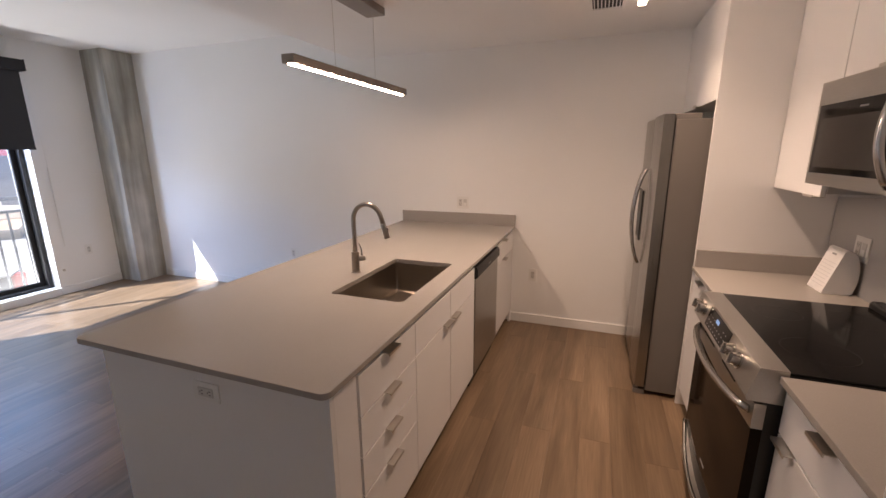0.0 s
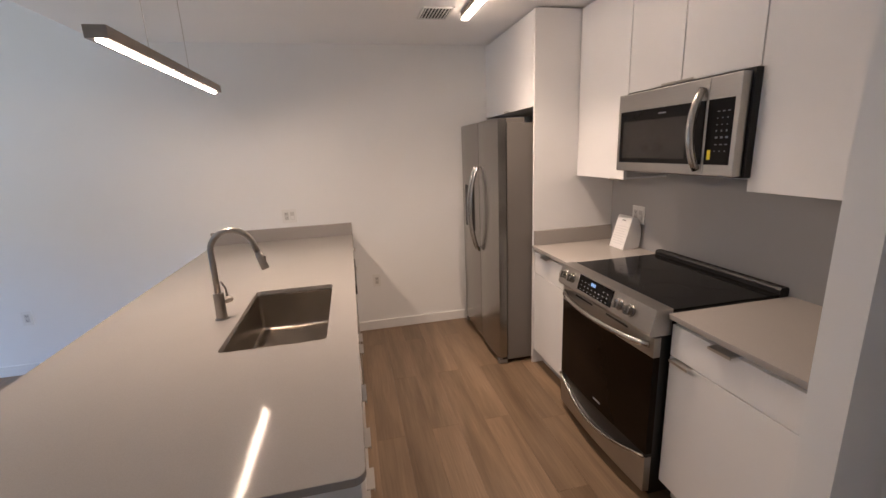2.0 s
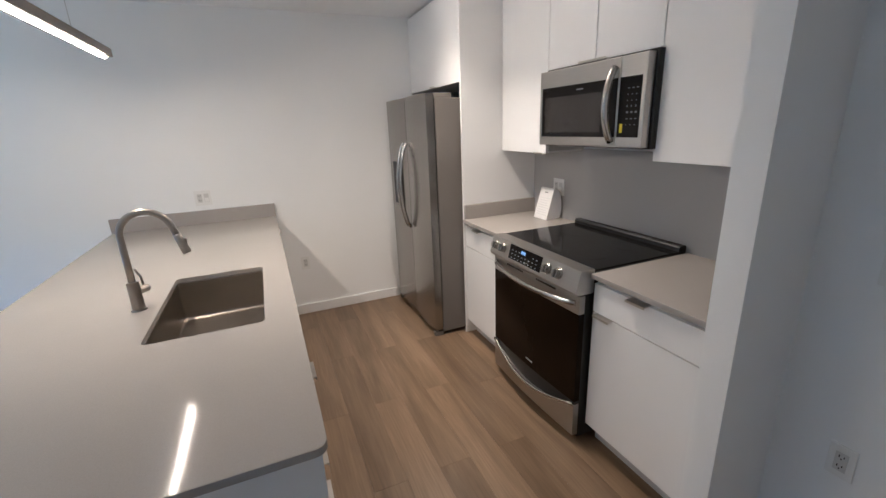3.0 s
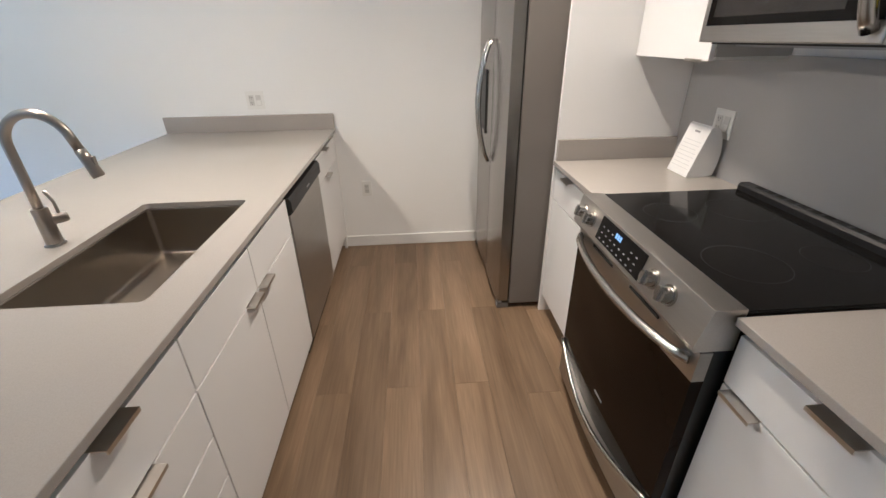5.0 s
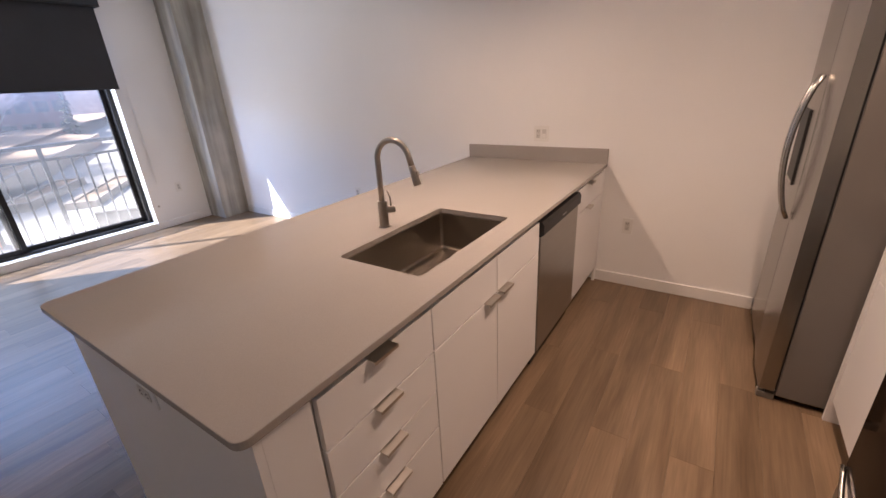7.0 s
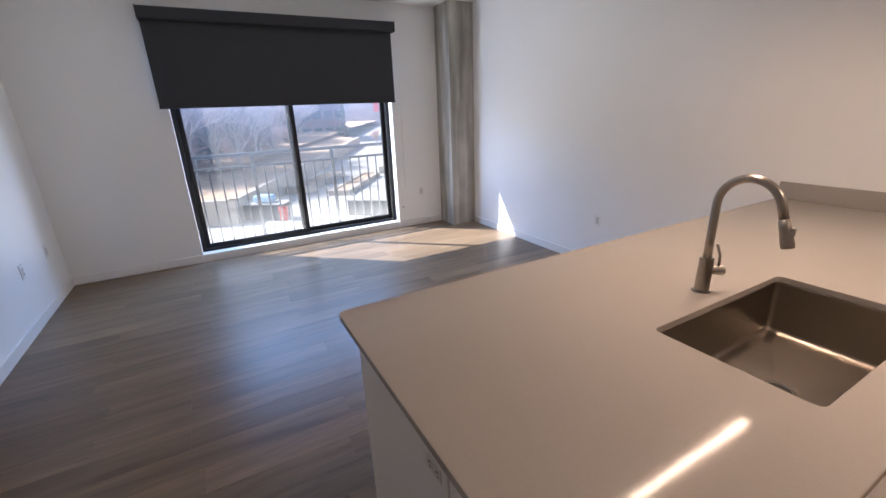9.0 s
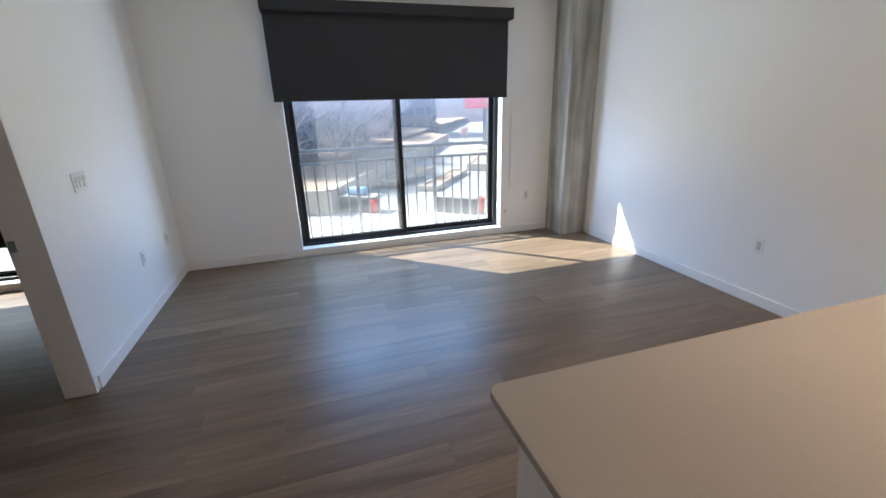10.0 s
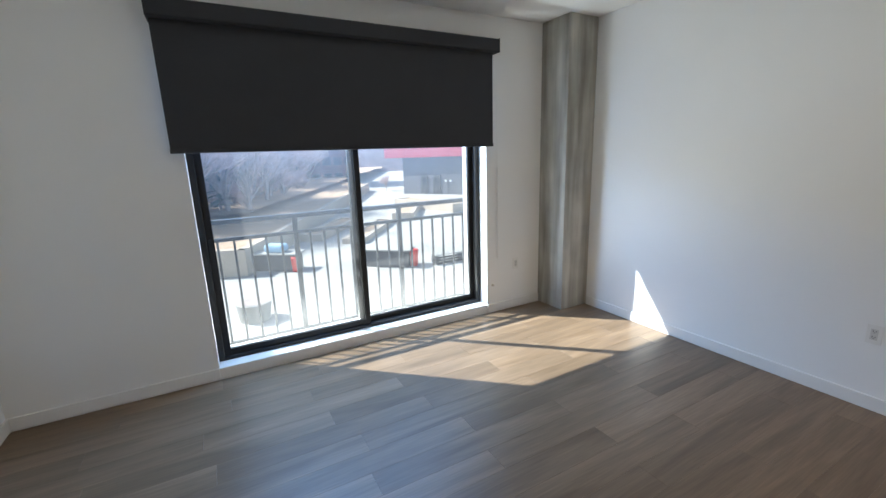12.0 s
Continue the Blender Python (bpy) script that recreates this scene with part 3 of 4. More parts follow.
def wall_cabinet(label, y0, y1, z0, doors, pulls=()):
    c = thing("wall_cabinet", (1.72, (y0 + y1) / 2, z0), label, "cabinet", group="kitchen wall cabinets")
    part("body", boxes((UF + 0.022, 1.8635, y0 + 0.0005, y1 - 0.0005, z0 + 0.012, UZ1)), CARCASS, c)
    part("bottom_panel", boxes((UF + 0.022, 1.8635, y0 + 0.0005, y1 - 0.0005, z0 + 0.002, z0 + 0.0115)), CAB, c)
    for a, b in doors:
        d = part("door", boxes((UF, UF + 0.019, a + g, b - g, z0, UZ1 - 0.003), bevel=0.0014), CAB, c)
        for py in pulls:
            if a < py < b:
                pull_low(py, z0, d)
    return c


def pull_low(y, z, parent):
    prof = [(UF + 0.016, z), (UF - 0.028, z), (UF - 0.028, z + 0.010), (UF - 0.0255, z + 0.010), (UF - 0.0255, z + 0.003), (UF + 0.016, z + 0.003)]
    prof = [(u, v - 0.0035) for u, v in prof]
    part("handle", extrude_profile(bmesh.new(), prof, "y", y - 0.047, y + 0.047), NICKEL, parent, "nickel tab pull")


wall_cabinet("tall white flat-front wall cabinet next to the fridge panel", -1.512, -0.998, UZ0, [(-1.512, -0.998)], (-1.465,))
wall_cabinet("white two-door wall cabinet over the microwave", -2.287, -1.512, 1.858, [(-2.287, -1.893), (-1.893, -1.512)], (-1.845, -1.945))
wall_cabinet("tall white flat-front wall cabinet beside the wall end", -2.876, -2.287, UZ0, [(-2.876, -2.287)])
# grey strip painted as the shadow gap under the ceiling
structure("ceiling_shadow_strip", boxes((UF + 0.03, 1.8635, -2.876, -0.998, UZ1 + 0.0005, LOW - 0.0005)), CARCASS, "thin recessed strip, grey for the shadow gap above the wall cabinets", "trim")

PX = 1.247
tall = thing("fridge_surround", (1.55, -0.98, 0), "tall white panel and deep cabinet around the fridge", "cabinet")
part("side_panel", boxes((PX, 1.8635, -0.9955, -0.9765, 0.0, UZ1), bevel=0.0012), CAB, tall)
part("body", boxes((PX + 0.022, 1.8635, -0.975, -0.003, 1.862, UZ1)), CAB, tall)
part("door", boxes((PX, PX + 0.019, -0.9755 + g, -0.105, 1.852, UZ1 - 0.004), bevel=0.0014), CAB, tall)
part("filler", boxes((PX + 0.001, PX + 0.019, -0.102, -0.003, 1.852, UZ1 - 0.004), bevel=0.0012), CAB, tall)
bm = extrude_profile(bmesh.new(), [(PX + 0.016, 1.8485), (PX - 0.028, 1.8485), (PX - 0.028, 1.859), (PX - 0.0255, 1.859), (PX - 0.0255, 1.851), (PX + 0.016, 1.851)], "y", -0.60, -0.506)
part("handle", bm, NICKEL, tall, "nickel tab pull")

# ---- sink and faucet ----
sink = thing("sink", (-0.31, -1.77, 0.69), "undermount stainless steel single-bowl sink", "sink")
bm = bmesh.new()
levels = [(0.892, -0.004, 0.018), (0.886, -0.004, 0.018), (0.716, -0.001, 0.018), (0.707, 0.001, 0.018), (0.700, 0.006, 0.018), (0.6975, 0.015, 0.016), (0.6965, 0.028, 0.014)]
rings = []
for z, inset, r in levels:
    rings.append([bm.verts.new((x, y, z)) for x, y in rounded_rect(SX0 + inset, SX1 - inset, SY0 + inset, SY1 - inset, r)])
for a, b in zip(rings, rings[1:]):
    for k in range(len(a)):
        bm.faces.new((a[k], a[(k + 1) % len(a)], b[(k + 1) % len(a)], b[k]))
low = bm.verts.new(((SX0 + SX1) / 2, -1.77, 0.684))
for k in range(len(rings[-1])):
    bm.faces.new((rings[-1][k], rings[-1][(k + 1) % len(rings[-1])], low))
bowl = part("bowl", bm, SINK, sink, smooth=True)
for face in bowl.data.polygons[-len(rings[-1]):]:
    face.use_smooth = False          # the four creases that fall to the drain
sol = bowl.modifiers.new("thickness", "SOLIDIFY")
sol.thickness, sol.offset = 0.0015, -1
bm = bmesh.new()
rod(bm, (-0.3135, -1.77, 0.682), (-0.3135, -1.77, 0.689), 0.055, 0.050, 28)
drain = part("drain", bm, CHROME, sink, "round steel drain")
bm = bmesh.new()
rod(bm, (-0.3135, -1.77, 0.6885), (-0.3135, -1.77, 0.6905), 0.036, 0.036, 24)
part("strainer", bm, DARK, drain)

FX, FY = -0.583, -1.762
faucet = thing("faucet", (FX, FY, TOPZ), "brushed nickel gooseneck pull-down faucet", "faucet")
bm = bmesh.new()
rod(bm, (FX, FY, TOPZ), (FX, FY, TOPZ + 0.006), 0.029, 0.027, 28)
rod(bm, (FX, FY, TOPZ + 0.006), (FX, FY, TOPZ + 0.120), 0.0225, 0.0215, 28)
part("body", bm, FAUCET, faucet, smooth=False)
neck = [(FX, FY, TOPZ + 0.118), (FX, FY, TOPZ + 0.20)]
R = 0.088
for k in range(0, 21):
    a = radians(180 - 162 * k / 20)
    neck.append((FX + R + R * math.cos(a), FY, TOPZ + 0.302 + R * math.sin(a)))
ex, ez = neck[-1][0], neck[-1][2]
neck += [(ex + 0.012, FY, ez - 0.04)]
bm = tube(bmesh.new(), neck, 0.0128, 18)
part("spout", bm, FAUCET, faucet, smooth=True)
bm = tube(bmesh.new(), [(ex + 0.012, FY, ez - 0.04), (ex + 0.020, FY, ez - 0.066), (ex + 0.034, FY, ez - 0.112), (ex + 0.0365, FY, ez - 0.120)], [0.0148, 0.0155, 0.0172, 0.0160], 20)
head = part("spray_head", bm, FAUCET, faucet, smooth=True)
part("spray_button", boxes((ex + 0.036, ex + 0.044, FY - 0.006, FY + 0.006, ez - 0.085, ez - 0.06), bevel=0.002), FAUCET, head)
bm = bmesh.new()
hx, hy, hz = FX + 0.022, FY + 0.022, TOPZ + 0.078
rod(bm, (FX + 0.012, FY + 0.012, hz), (FX + 0.036, FY + 0.036, hz), 0.0165, 0.0165, 24)
rod(bm, (FX + 0.036, FY + 0.036, hz), (FX + 0.040, FY + 0.040, hz), 0.0165, 0.013, 24)
lever = part("lever", bm, FAUCET, faucet)
bm = tube(bmesh.new(), [(FX + 0.027, FY + 0.027, hz + 0.010), (FX + 0.024, FY + 0.030, hz + 0.05), (FX + 0.010, FY + 0.030, hz + 0.085)], [0.0045, 0.0045, 0.0055], 10)
part("lever_arm", bm, FAUCET, lever, smooth=True)

# ---- dishwasher ----
dw = thing("dishwasher", (-0.3, -0.97, 0), "stainless dishwasher with a black control strip under the worktop", "dishwasher")
DY0, DY1 = -1.2885, -0.6585
part("tub", boxes((-0.60, -0.045, DY0 + 0.002, DY1 - 0.002, 0.02, 0.885)), BLACK, dw)
part("door", boxes((-0.044, PF + 0.006, DY0 + 0.004, DY1 - 0.004, 0.118, 0.785), bevel=0.003), STEEL, dw, "brushed steel door")
prof = [(-0.044, 0.787), (PF + 0.004, 0.787), (PF + 0.020, 0.800), (PF + 0.020, 0.848), (PF + 0.010, 0.866), (-0.044, 0.866)]
ctl = part("control_strip", extrude_profile(bmesh.new(), prof, "y", DY0 + 0.004, DY1 - 0.004), BLACK, dw, "black handle strip")
part("maker_mark", boxes((PF + 0.020, PF + 0.0206, -1.0, -0.94, 0.818, 0.826)), MARK, ctl)
part("kick_plate", boxes((-0.10, -0.085, DY0 + 0.004, DY1 - 0.004, 0.0, 0.112)), BLACK, dw)

# ---- fridge ----
fr = thing("refrigerator", (1.4, -0.5, 0), "side-by-side stainless refrigerator with bowed handles", "refrigerator")
FF, FB = 0.993, 1.82
part("cabinet", boxes((1.072, FB, -0.953, -0.035, 0.03, 1.755), bevel=0.004), FRIDGE_SIDE, fr, "dark taupe painted side")
SPLIT = -0.520
for name, a, b in (("fridge_door", -0.957, SPLIT - 0.003), ("freezer_door", SPLIT + 0.003, -0.035)):
    bm = bmesh.new()
    n = 8
    prof = [(1.062, a), (FF + 0.012, a)] + [(FF + 0.012 - 0.012 * math.sin(math.pi * min(k / n, 1 - k / n, 0.5) * 1.0) if 0 < k < n else FF + 0.012, a + (b - a) * k / n) for k in range(1, n)] + [(FF + 0.012, b), (1.062, b)]
    extrude_profile(bm, prof, "z", 0.055, 1.785)
    d = part(name, bm, FRIDGE_STEEL, fr)
    s = 1 if a > SPLIT else -1
    hy = SPLIT + 0.036 * s
    path = []
    for k in range(17):
        u = k / 16
        path.append((FF - 0.008 - 0.062 * math.sin(math.pi * u) ** 0.7, hy, 0.80 + 0.66 * u))
    part("door_handle", tube(bmesh.new(), path, 0.0125, 12, flat=0.8), CHROME, d, "bowed metal handle", smooth=True)
    if s > 0:
        disp = part("dispenser", boxes((FF - 0.006, FF + 0.03, -0.395, -0.165, 0.93, 1.30), bevel=0.006), BLACK, d, "black water dispenser")
        part("dispenser_tray", boxes((FF - 0.010, FF + 0.01, -0.385, -0.175, 0.935, 0.95), bevel=0.002), STEEL, disp)
part("hinge_cover", boxes((1.05, 1.20, -0.945, -0.80, 1.7555, 1.787), bevel=0.004), FRIDGE_SIDE, fr)
part("hinge_cover", boxes((1.05, 1.20, -0.19, -0.045, 1.7555, 1.787), bevel=0.004), FRIDGE_SIDE, fr)
part("gasket", boxes((1.062, 1.072, -0.945, -0.042, 0.06, 1.775)), BLACK, fr)
part("foot_grille", boxes((1.03, 1.07, -0.95, -0.04, 0.012, 0.052), bevel=0.003), BLACK, fr)
for y in (-0.93, -0.07):
    part("foot", boxes((1.0, 1.07, y - 0.022, y + 0.022, 0.0, 0.035), bevel=0.004), FRIDGE_SIDE, fr)
part("rear_foot", boxes((1.70, 1.76, -0.92, -0.07, 0.0, 0.03)), BLACK, fr)

# ---- range ----
rg = thing("range", (1.5, -1.92, 0), "slide-in stainless electric range with black glass top", "stove")
Y0, Y1 = -2.305, -1.535
part("body", boxes((1.222, 1.845, Y0 + 0.006, Y1 - 0.006, 0.03, 0.905)), BLACK, rg, "black side panels")
part("cooktop", boxes((1.252, 1.80, Y0, Y1, 0.9175, 0.926), bevel=0.002), BLACK_GLASS, rg, "black ceramic glass")
part("cooktop_rim", boxes((1.252, 1.80, Y0 + 0.001, Y1 - 0.001, 0.906, 0.917)), BLACK, rg)
RING = material("burner_marking", (0.022, 0.022, 0.024), 0.2, spread=0.05)
for x, y, r in ((1.41, -2.10, 0.105), (1.41, -1.74, 0.085), (1.66, -2.10, 0.075), (1.66, -1.74, 0.105)):
    bm = bmesh.new()
    n = 48
    a = [bm.verts.new((x + r * math.cos(2 * math.pi * k / n), y + r * math.sin(2 * math.pi * k / n), 0.9264)) for k in range(n)]
    b = [bm.verts.new((x + (r - 0.0025) * math.cos(2 * math.pi * k / n), y + (r - 0.0025) * math.sin(2 * math.pi * k / n), 0.9264)) for k in range(n)]
    for k in range(n):
        bm.faces.new((a[k], a[(k + 1) % n], b[(k + 1) % n], b[k]))
    part("burner_ring", bm, RING, rg)
bm = extrude_profile(bmesh.new(), [(1.80, 0.908), (1.80, 0.945), (1.808, 0.954), (1.842, 0.954), (1.85, 0.945), (1.85, 0.908)], "y", Y0 + 0.002, Y1 - 0.002)
vent = part("rear_vent", bm, BLACK, rg, "raised black rear vent")
for k in range(14):
    y = Y0 + 0.06 + k * 0.047
    part("vent_slot", boxes((1.814, 1.836, y, y + 0.03, 0.9535, 0.9552)), DARK, vent)
# sloping control panel
cp = [(1.262, 0.930), (1.190, 0.9305), (1.186, 0.930), (1.160, 0.828), (1.166, 0.815), (1.262, 0.815)]
panel = part("control_panel", extrude_profile(bmesh.new(), cp, "y", Y0, Y1), STEEL, rg, "sloping brushed steel control panel")
na = Vector((-(0.930 - 0.828), 0, (1.186 - 1.160))).normalized()


def on_panel(y, u, h=0.0):
    """A place on the slope: u 0 at its lower edge, 1 at its upper edge."""
    p = Vector((1.160, y, 0.828)).lerp(Vector((1.186, y, 0.930)), u)
    return p + na * h


def slab_on_panel(y0, y1, u0, u1, h0, h1):
    bm = bmesh.new()
    c = [[on_panel(y, u, h) for y, u in ((y0, u0), (y1, u0), (y1, u1), (y0, u1))] for h in (h0, h1)]
    a, b = [[bm.verts.new(p) for p in q] for q in c]
    for k in range(4):
        bm.faces.new((a[k], a[(k + 1) % 4], b[(k + 1) % 4], b[k]))
    bm.faces.new(a), bm.faces.new(b)
    return bm


for y in (-1.595, -1.668, -2.085, -2.165):
    bm = bmesh.new()
    rod(bm, on_panel(y, 0.52, 0.0), on_panel(y, 0.52, 0.006), 0.029, 0.028, 26)
    rod(bm, on_panel(y, 0.52, 0.006), on_panel(y, 0.52, 0.030), 0.0235, 0.021, 26)
    knob = part("knob", bm, CHROME, panel, "ribbed steel knob")
    bm = slab_on_panel(y - 0.005, y + 0.005, 0.34, 0.70, 0.0298, 0.0365)
    part("knob_grip", bm, CHROME, knob)
disp = part("display", slab_on_panel(-2.03, -1.735, 0.14, 0.92, 0.0005, 0.0025), BLACK_GLASS, panel, "black touch display")
for (ya, yb) in ((-1.858, -1.847), (-1.872, -1.861), (-1.886, -1.875)):
    part("clock_digit", slab_on_panel(yb, ya, 0.62, 0.78, 0.0026, 0.0030), CLOCK, disp, "lit clock digits")
for r in range(3):
    for k in range(8):
        y = -1.76 - k * 0.032
        if r == 2 and 2 < k < 6:
            continue
        part("key_mark", slab_on_panel(y - 0.010, y, 0.22 + 0.2 * r, 0.255 + 0.2 * r, 0.0026, 0.0029), MARK, disp)
# oven door with bowed front
def bowed(x_edge, bow, y0, y1, z0, z1, back, n=14):
    prof = [(back, y0)] + [(x_edge - bow * math.sin(math.pi * k / n), y0 + (y1 - y0) * k / n) for k in range(n + 1)] + [(back, y1)]
    return extrude_profile(bmesh.new(), prof, "z", z0, z1)


door = part("oven_door", bowed(1.190, 0.012, Y0 + 0.006, Y1 - 0.006, 0.716, 0.804, 1.222), STEEL, rg, "steel oven door rail")
part("door_glass", bowed(1.1905, 0.012, Y0 + 0.006, Y1 - 0.006, 0.245, 0.715, 1.222), OVEN_GLASS, rg, "dark brown oven glass")
part("maker_mark", boxes((1.1776, 1.1788, -1.965, -1.905, 0.282, 0.290)), MARK, rg)
for y0, y1 in ((-1.86, -1.70), (-2.14, -1.98)):
    part("vent_slot", boxes((1.1765, 1.1805, y0, y1, 0.788, 0.796)), DARK, door)
path = [(1.188 - 0.055 * math.sin(math.pi * k / 20) ** 0.55, Y1 - 0.03 - (Y1 - Y0 - 0.06) * k / 20, 0.768 - 0.012 * math.sin(math.pi * k / 20)) for k in range(21)]
part("oven_handle", tube(bmesh.new(), path, 0.0135, 12), CHROME, door, "bowed chrome handle", smooth=True)
n = 24


def drawer_sheet(section):
    """A skin across the range's width; section(s) gives its outline, s being 0 at the sides and 1 in the middle."""
    bm = bmesh.new()
    rows = []
    for k in range(n + 1):
        u = k / n
        y = Y1 - 0.006 - (Y1 - Y0 - 0.012) * u
        rows.append([bm.verts.new((x, y, z)) for x, z in section(math.sin(math.pi * u))])
    last = len(rows[0]) - 1
    for a, b in zip(rows, rows[1:]):
        for k in range(last):
            bm.faces.new((a[k], a[k + 1], b[k + 1], b[k]))
        bm.faces.new((a[last], a[0], b[0], b[last]))
    bm.faces.new(rows[0]), bm.faces.new(rows[-1][::-1])
    return bm


drawer = part("drawer", drawer_sheet(lambda s: ((1.222, 0.226 - 0.082 * s), (1.189 - 0.026 * s, 0.226 - 0.082 * s), (1.189 - 0.024 * s, 0.190 - 0.075 * s), (1.190 - 0.016 * s, 0.050), (1.222, 0.045))),
              STEEL, rg, "curved steel storage drawer")
part("pull_recess", drawer_sheet(lambda s: ((1.222, 0.244), (1.193 - 0.010 * s, 0.244), (1.193 - 0.010 * s, 0.228 - 0.082 * s), (1.222, 0.228 - 0.082 * s))), BLACK, drawer, "dark recess behind the drawer lip")
path = [(1.184 - 0.033 * math.sin(math.pi * k / 24), Y1 - 0.010 - (Y1 - Y0 - 0.02) * k / 24, 0.236 - 0.080 * math.sin(math.pi * k / 24)) for k in range(25)]
part("drawer_lip", tube(bmesh.new(), path, 0.0085, 12), CHROME, drawer, "rounded steel lip", smooth=True)
for y in (Y0 + 0.05, Y1 - 0.05):
    for x in (1.27, 1.79):
        bm = bmesh.new()
        rod(bm, (x, y, 0.0), (x, y, 0.03), 0.018)
        part("foot", bm, BLACK, rg)

# ---- microwave ----
mw = thing("microwave", (1.68, -1.92, 1.44), "over-the-range stainless microwave with a bowed handle", "microwave")
MY0, MY1, MZ0, MZ1, MX = -2.303, -1.548, 1.446, 1.840, 1.490
part("body", boxes((MX + 0.045, 1.852, MY0 + 0.004, MY1 - 0.004, MZ0 - 0.006, MZ1 + 0.012)), BLACK, mw, "black casing")
MS = -2.142
d = part("door", boxes((MX, MX + 0.044, MS + 0.001, MY1, MZ0, MZ1), bevel=0.004), STEEL, mw, "brushed steel door")
part("window", boxes((MX - 0.002, MX + 0.004, -2.130, -1.572, 1.492, 1.752), bevel=0.0015), BLACK_GLASS, d, "dark glass window")
part("inner_screen", boxes((MX - 0.0028, MX - 0.0021, -2.035, -1.60, 1.515, 1.700)), material("perforated_screen", (0.026, 0.023, 0.021), 0.2, spread=0.1, fine=0.2, fine_scale=700), d)
part("maker_mark", boxes((MX - 0.0028, MX - 0.0021, -1.905, -1.855, 1.723, 1.729)), KEYMARK, d)
c = part("control_side", boxes((MX, MX + 0.044, MY0 + 0.016, MS - 0.001, MZ0, MZ1), bevel=0.004), STEEL, mw)
kp = part("keypad", boxes((MX - 0.002, MX + 0.004, -2.266, MS - 0.002, 1.492, 1.752), bevel=0.0015), BLACK_GLASS, c, "black keypad")
part("sticker", boxes((MX - 0.0032, MX - 0.0022, -2.176, -2.160, 1.512, 1.552)), YELLOW, kp, "small yellow sticker")
for r in range(7):
    for k in range(3):
        y = -2.192 - k * 0.024
        wide = 0.012 if r in (1, 2, 6) else 0.006
        part("key_mark", boxes((MX - 0.0026, MX - 0.0021, y - wide, y, 1.545 + r * 0.026, 1.549 + r * 0.026 + (0.004 if r in (2, 3) else 0))), KEYMARK, kp)
path = [(MX - 0.004 - 0.048 * math.sin(math.pi * k / 18) ** 0.75, -2.112, 1.470 + 0.330 * k / 18) for k in range(19)]
part("door_handle", tube(bmesh.new(), path, 0.0165, 14, flat=0.75), CHROME, d, "bowed polished handle", smooth=True)
part("grease_filter", boxes((1.56, 1.80, -2.22, -1.63, MZ0 - 0.012, MZ0 - 0.0065)), CARCASS, mw)

# ---- lamps ----
pl = thing("pendant_light", (-0.706, -1.436, 2.0), "long slim linear pendant light hung over the peninsula", "pendant light")
PX0, PX1, PY0, PY1 = -0.740, -0.672, -2.045, -0.827
part("housing", boxes((PX0, PX1, PY0, PY1, 1.984, 2.024), bevel=0.002), BRONZE, pl, "bronze metal housing")
part("diffuser", boxes((PX0 + 0.025, PX1 - 0.025, PY0 + 0.010, PY1 - 0.010, 1.979, 1.9838)), PENDANT, pl, "lit white diffuser")
part("canopy", boxes((-0.770, -0.642, -1.70, -1.185, 2.405, LOW - 0.0005), bevel=0.003), BRONZE, pl, "bronze ceiling canopy")
for y in (-1.66, -1.225):
    bm = bmesh.new()
    rod(bm, (-0.706, y, 2.024), (-0.706, y, 2.405), 0.0013, seg=8)
    part("wire", bm, NICKEL, pl)
cl = thing("ceiling_light", (0.84, -1.4, 2.45), "linear surface-mounted kitchen ceiling light", "ceiling light")
part("housing", boxes((0.812, 0.868, -2.022, -0.818, 2.419, LOW - 0.0005), bevel=0.002), BRONZE, cl)
part("diffuser", boxes((0.818, 0.862, -2.025, -0.815, 2.404, 2.4185), bevel=0.003), CEILGLOW, cl, "lit white diffuser")
beam = new("ceiling_light_beam", bpy.data.lights.new("ceiling_light_beam", "AREA"))
beam.data.shape, beam.data.size, beam.data.size_y = "RECTANGLE", 0.04, 1.20
beam.data.energy, beam.data.color, beam.data.spread = CEILING_BEAM, LAMP_COLOUR, radians(112)
beam.matrix_world = pose(0.84, -1.42, 2.402)

vt = thing("ceiling_vent", (0.65, -0.80, 2.45), "small white louvred ceiling air vent", "air vent")
part("frame", boxes((0.550, 0.750, -0.925, -0.910, 2.440, LOW - 0.0005), (0.550, 0.750, -0.695, -0.68, 2.440, LOW - 0.0005), (0.550, 0.565, -0.910, -0.695, 2.440, LOW - 0.0005),
                    (0.735, 0.750, -0.910, -0.695, 2.440, LOW - 0.0005), bevel=0.002), TRIM, vt)
part("backing", boxes((0.565, 0.735, -0.910, -0.695, 2.4485, LOW - 0.0005)), DARK, vt)
for k in range(8):
    x = 0.573 + k * 0.021
    part("slat", boxes((x, x + 0.006, -0.910, -0.695, 2.441, 2.448)), TRIM, vt)


